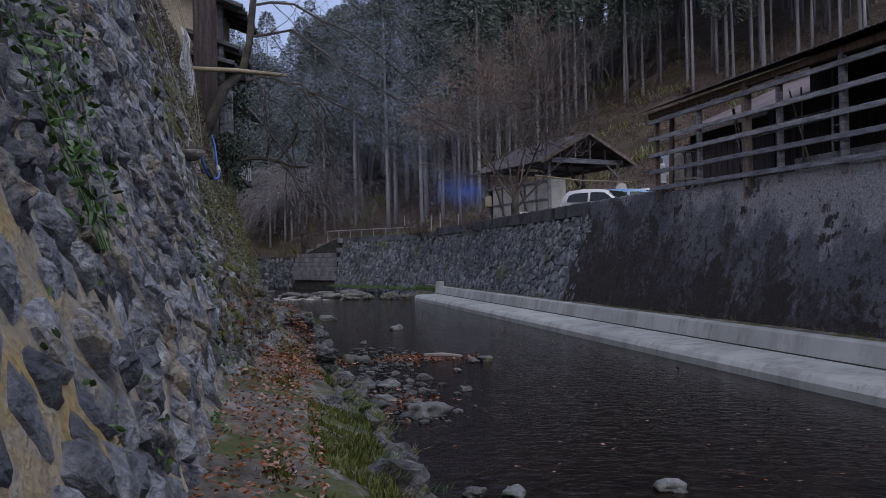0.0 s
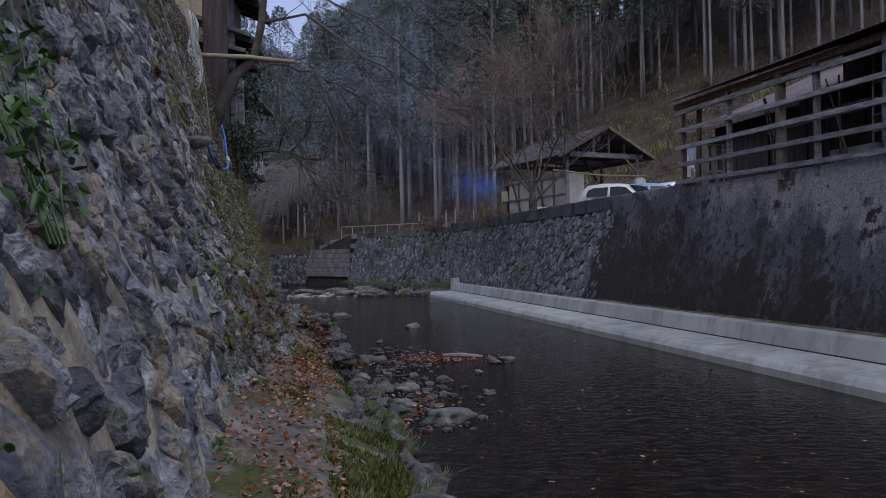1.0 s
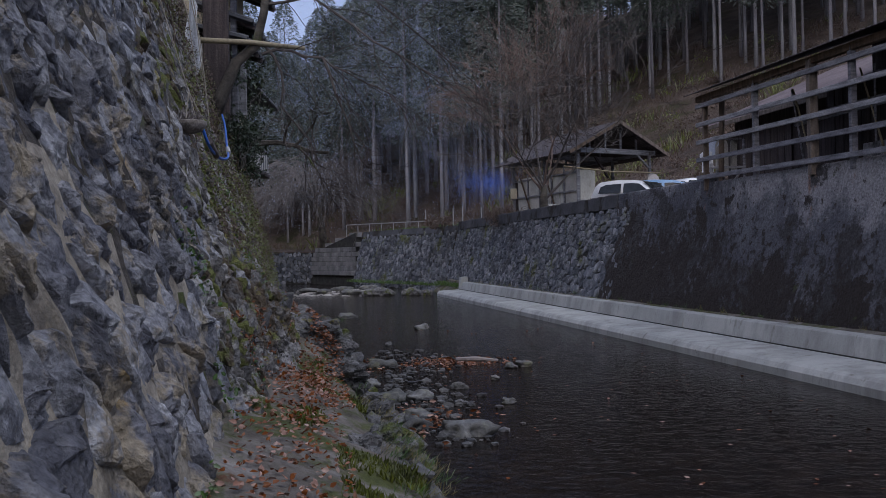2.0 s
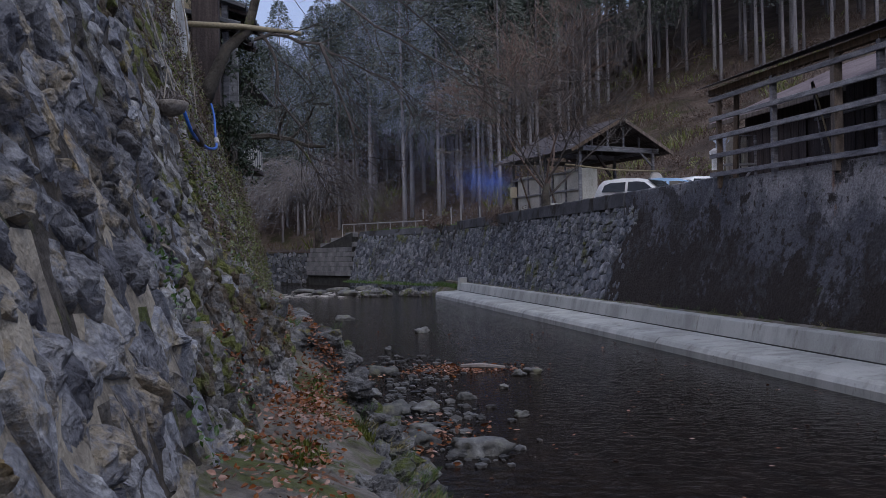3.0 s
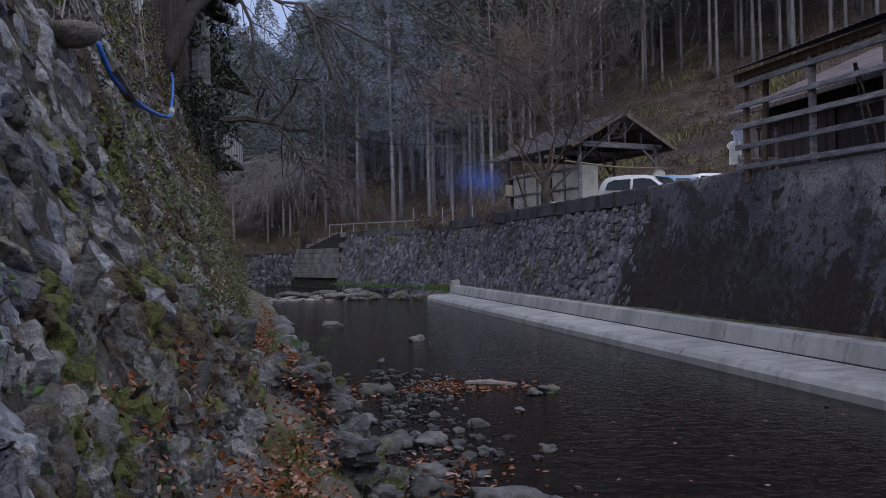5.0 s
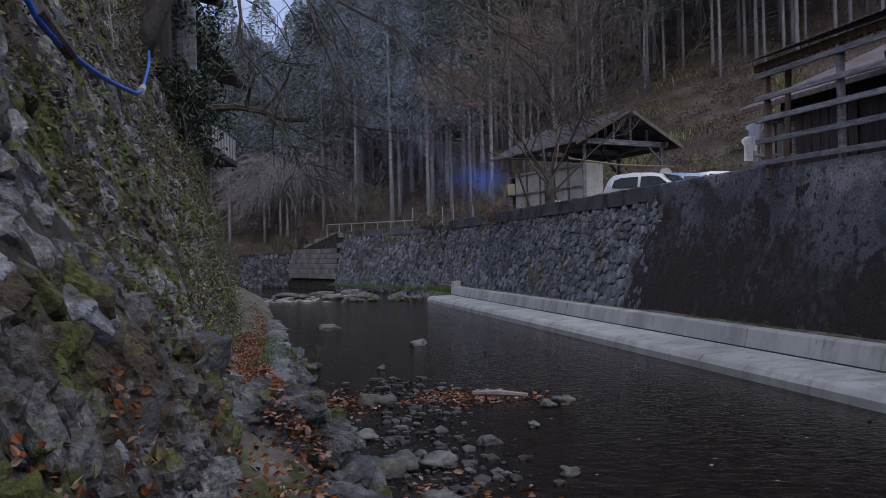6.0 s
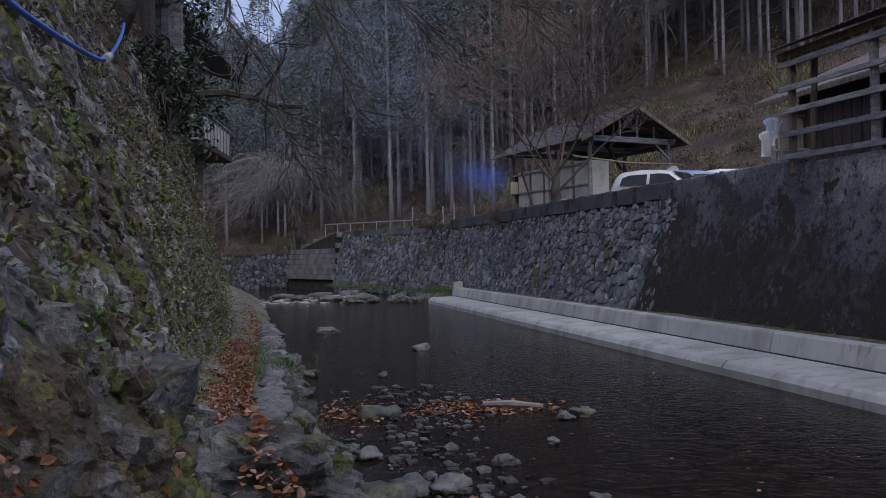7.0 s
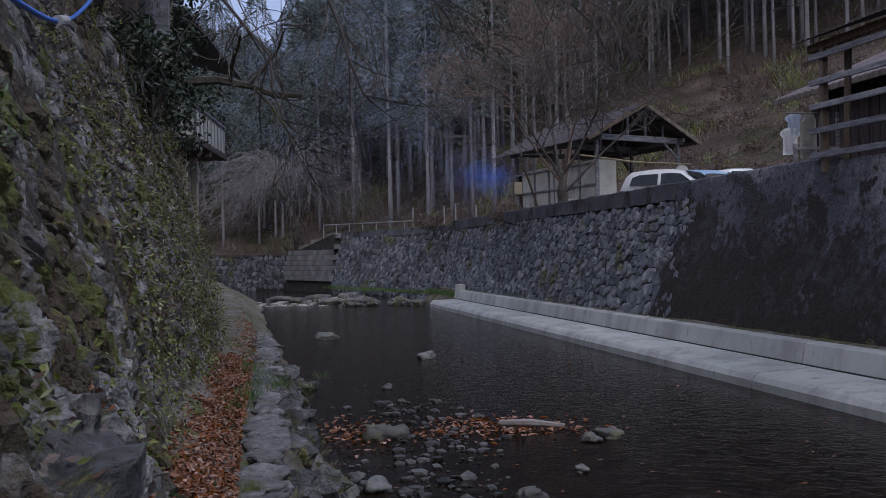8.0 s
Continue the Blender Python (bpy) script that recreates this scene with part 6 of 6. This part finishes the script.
for i, (x, y, sx, sy, sz) in enumerate(((-1.6, 46.3, 1.9, 1.0, 0.55), (0.0, 46.2, 1.1, 0.9, 0.5), (0.75, 45.6, 0.9, 0.7, 0.35), (-3.0, 48.5, 1.2, 0.9, 0.35), (-4.6, 50.5, 1.0, 0.6, 0.25), (-5.6, 52, 1.2, 0.7, 0.3), (-3.9, 53, 1.3, 0.7, 0.3), (-2.4, 53.5, 1.2, 0.8, 0.35))):
    rock("flat_boulder", "large flat boulder lying across the stream", (x, y, 0.08), 1.0, "outcrop" if i < 3 else "rock", 0.9, 200 + i, "boulders across the stream", 3, 0.3, (sx, sy, sz * 1.3))


def build_gravel():
    r = random.Random(77)
    bar, leaves = Soup(), Soup()
    for _ in range(520):
        y = r.uniform(11.5, 21)
        c = float(np.interp(y, [11.5, 13, 15, 17, 18.5, 21], [0.35, 0.3, 0.0, -0.3, 0.2, -0.6]))
        x = c + r.gauss(0, 0.42)
        if x < shore_x(y) - 0.3:
            x = shore_x(y) + r.random() * 0.5
        s = 0.03 + 0.16 * r.random() ** 3
        vs, fs = rocky(r, s, 1, 0.55, 0.55)
        bar.add([Vector(v) + Vector((x, y, 0.01)) for v in vs], fs)
    for _ in range(800):
        q = r.random()
        if q < 0.5:
            x, y = r.gauss(0.7, 0.55), r.gauss(18.7, 0.35)
        elif q < 0.8:
            x, y = r.gauss(-0.05, 0.35), r.gauss(13.1, 0.5)
        else:
            x, y = r.gauss(-1.0, 0.25), r.gauss(18.6, 0.5)
        if x < shore_x(y) - 0.2:
            continue
        leaves.add(*oval((x, y, 0.012 + 0.03 * r.random()), rand_dir(r, 0.25), rand_dir(r, 0.25), r.uniform(0.05, 0.12), r.uniform(0.03, 0.05), 0.2))
    for _ in range(240):
        y = r.uniform(4, 30)
        x = r.uniform(shore_x(y) + 0.3, kerb_x(y) - 0.2)
        leaves.add(*leaf((x, y, 0.006), rand_dir(r, 0.05), rand_dir(r, 0.05), 0.06, 0.035, 0.02))
    tagged(mesh_ob("gravel_bar", bar.v, bar.f, "gravel", smooth=False), "small stones and gravel along the water's edge", "gravel", kind="stuff")
    tagged(mesh_ob("drifted_leaves", leaves.v, leaves.f, "leaf_litter"), "brown leaves drifted on the gravel and water", "fallen leaves", kind="stuff")
    tagged(mesh_ob("driftwood", *tube([(0.75, 18.75, 0.06), (1.1, 18.6, 0.08), (1.5, 18.5, 0.05)], [0.04, 0.05, 0.03], 7), "twig"), "grey driftwood stick lying on the gravel", "driftwood")


build_gravel()

# outcrop at the foot of the wall, and the rough facing under the ledge
for i, (u, v, w, s, sc, tn) in enumerate(((9.5, 0.5, -0.06, 0.7, (0.7, 1.3, 1.0), -10), (8.6, 0.45, 0.0, 0.7, (0.7, 1.2, 1.0), 15), (10.5, 0.35, -0.12, 0.65, (0.7, 1.2, 1.1), -20), (7.6, 0.3, 0.0, 0.5, (0.7, 1.2, 1.0), 5), (11.4, 0.15, -0.08, 0.4, (0.8, 1.0, 1.4), 30), (6.9, 0.9, -0.05, 0.45, (0.5, 1.1, 1.2), 0), (9.0, 0.1, 0.14, 0.42, (0.8, 1.2, 0.9), 40), (9.9, 0.05, 0.1, 0.36, (0.8, 1.2, 0.9), 80), (8.0, 0.05, 0.14, 0.4, (0.8, 1.2, 0.8), 10), (9.1, 0.8, -0.05, 0.4, (0.6, 1.1, 1.0), 25), (8.2, 0.75, -0.06, 0.4, (0.6, 1.1, 1.0), 60), (10.0, 0.75, -0.1, 0.4, (0.6, 1.1, 1.0), 0))):
    p = on_left_wall(u, v, w + wall_swell(u, v) - 0.24)
    rock("rock_outcrop", "mossy dark rock outcrop at the foot of the wall", tuple(p), s, "outcrop", 0.9, 300 + i, "outcrop at the wall foot", 4, 0.75, sc, tn)
for i, (y, k, s, tn) in enumerate(((9.6, 0.25, 0.44, 20), (9.7, 0.6, 0.4, 70), (9.5, 0.95, 0.42, 10), (9.75, 0.85, 0.36, 50), (9.2, 0.8, 0.34, 100), (9.8, 0.4, 0.34, 0), (9.3, 1.15, 0.42, 35), (8.6, 1.1, 0.4, 75), (7.4, 0.95, 0.34, 15), (7.0, 0.75, 0.26, 60))):
    rock("hump_rock", "mossy grey rock breaking through the ledge", tuple(ledge_point(y, k) - Vector((0, 0, 0.22 * s + (0.25 * (k - 1) if k > 1 else 0)))), s, "outcrop", 0.7, 340 + i, "rocks across the ledge", 4, 0.8, (0.8, 1.2, 0.9), tn)
fr, rf = Soup(), random.Random(71)
for _ in range(900):
    u, v = rf.uniform(6.6, 11.9), rf.random() ** 1.2 * 1.2 - 0.05
    s = 0.05 + 0.13 * rf.random() ** 2
    vs, fs = rocky(rf, s, 3, 0.8, 1.25)
    p = on_left_wall(u, v, wall_swell(u, v) + 0.05 * rf.random() * (1 - v * 0.6))
    fr.add([v_ + p for v_ in vs], fs)
tagged(mesh_ob("rock_fragments", fr.v, fr.f, "stone_mossy"), "broken rock fragments over the outcrop and wall foot", "rock fragments", kind="stuff")
rr = random.Random(88)
for i in range(64):
    y = 3.0 + 19 * (i + rr.random()) / 64
    k = rr.choice((0.15, 0.4, 0.65, 0.9))
    x = edge_x(y) + (shore_x(y) + 0.05 - edge_x(y)) * k
    s = rr.uniform(0.3, 0.6)
    rock("bank_rock", "rough grey rock in the facing below the ledge", (x - (0.08 if y < 11 else 0.17), y, ledge_z(y) * (1 - k) ** 1.0 - 0.02), s, "outcrop", 0.75, 400 + i, "rocks in the bank facing", 3, 0.8, (0.8, 1.15, 0.9), rr.uniform(0, 180))
for i in range(30):
    y = 11.8 + i * 0.33
    rock("edge_stone", "flat grey stone along the ledge edge", (edge_x(y) + 0.02, y, ledge_z(y) - 0.03), rr.uniform(0.36, 0.5), "edge_rock", 0.4, 500 + i, "stones of the ledge edge", 3, 0.55, (1.0, 0.8, 0.6), 90 + rr.uniform(-25, 25))


# ---- far upstream ----
def build_far_bank():
    r = random.Random(9)
    a, b = Vector((-3.55, 60.4, 0.3)), Vector((-6.9, 66.0, 0.3))
    wall = thing("wall_block", "pale concrete block ramp wall upstream", "wall", (0, 0, 0), kind="structure")
    d = (b - a).normalized()
    n = Vector((-d.y, d.x, 0))
    me = None
    L = (b - a).length
    for j in range(9):
        for i in range(15):
            u = (i + 0.5 * (j % 2)) / 15 * L
            top = 3.3 - 1.2 * u / L
            z = 0.5 + j * 0.31
            if z > top - 0.1:
                continue
            if me is None:
                bm = box_bm((0.3, L / 15 - 0.03, 0.29), (0, 0, 0), None, 0.02)
                ob = part("block", bm, "block", wall)
                me = ob.data
            else:
                ob = new("block", me)
                ob.parent = wall
            ob.matrix_basis = Matrix.Translation(a + d * u + n * (-0.14 * j * 0.3) + Vector((0, 0, z))) @ Matrix.Rotation(math.atan2(d.y, d.x) - math.pi / 2, 4, "Z")
    pts = []
    for q, z in ((a, 3.4), (b, 2.15)):
        for o, zz in ((0.05, 0), (0.05, z), (-0.5, z), (-0.5, 0)):
            p = q + n * (-0.25 - o * 0)
            p = q - n * (0.1 + (0.45 if o < 0 else 0))
            pts.append((p.x, p.y, zz))
    mesh_ob("wall_core", pts, [(0, 1, 5, 4), (1, 2, 6, 5), (2, 3, 7, 6), (0, 3, 2, 1), (4, 5, 6, 7)], "joint", wall)

    def low(u, v, w):
        p = Vector((-6.8 - u, 66.0 + 0.35 * u, 0.7 + v))
        return p + Vector((-0.33, -0.94, 0)) * w

    stone_wall_run("wall_low", low, 26.0, 1.5, 0.27, "low dark stone river wall far upstream", 0.0, 12)
    # pipe rail and fence on the coping
    f = thing("pipe_rail", "low pale pipe rail above the upstream wall", "rail", (-3.2, 62.5, 3.2))
    o = Vector((-3.2, 62.5, 3.2))
    for k in range(8):
        p = Vector((-4.2 + 0.8 * k, 63.2 - 0.7 * k, 3.1)) - o
        mesh_ob("post", *tube([p, p + Vector((0, 0, 0.9))], [0.03, 0.03], 6), "galv", f)
    mesh_ob("top_rail", *tube([Vector((-4.2, 63.2, 4.0)) - o, Vector((1.4, 58.3, 4.0)) - o], [0.03, 0.03], 6), "galv", f)
    for i, (x, y) in enumerate(((1.0, 56.0), (2.6, 55.2), (4.2, 54.4), (3.0, 52.6))):
        tagged(mesh_ob("fence_post", *tube([(x, y, 3.0), (x, y, 4.6)], [0.035, 0.035], 6), "galv"), "thin galvanised fence post on the terrace", "post", "fence posts")
    # grassy foot of the wall past the end of the footing
    foot = prism([(0.55, -0.3), (0.85, 0.12), (1.2, 0.34), (1.62, 0.45), (1.62, -0.3)], list(np.arange(44.9, 50.2, 0.4)))
    for v in foot.verts:
        v.co += 0.1 * noise.noise_vector(v.co * 1.7)
    tagged(part("bank_foot", foot, "bank", None), "low grassy earth foot below the stone wall", "bank", kind="structure")
    gt = Soup()
    for _ in range(700):
        if r.random() < 0.5:
            p = on_kerb(r.uniform(45, 50), r.uniform(0.9, 1.6), 0.33)
        else:
            p = far_stone(r.uniform(0, FAR_LEN), -0.35, r.uniform(0.05, 0.5))
        for _ in range(5):
            gt.add(*leaf(p + rand_dir(r, 0.1) * 0.1, Vector((r.uniform(-0.6, 0.6), r.uniform(-0.6, 0.6), 1)), rand_dir(r), r.uniform(0.1, 0.28), 0.02, 0.2))
    tagged(mesh_ob("wall_foot_grass", gt.v, gt.f, "grass"), "dull green grass along the foot of the wall", "grass", kind="stuff")
    # riffle foam
    s = Soup()
    for _ in range(110):
        x, y = r.uniform(-6.5, -2.2), r.uniform(46.5, 55)
        L = r.uniform(0.15, 0.5)
        vs, fs = rocky(r, L, 1, 0.4, 0.12)
        s.add([Vector((v[0], v[1] * 0.35, v[2])) + Vector((x, y, 0.012)) for v in vs], fs)
    tagged(mesh_ob("riffle_foam", s.v, s.f, "grey_plastic", smooth=True), "broken white water over the riffle", "riffle", kind="stuff")


build_far_bank()
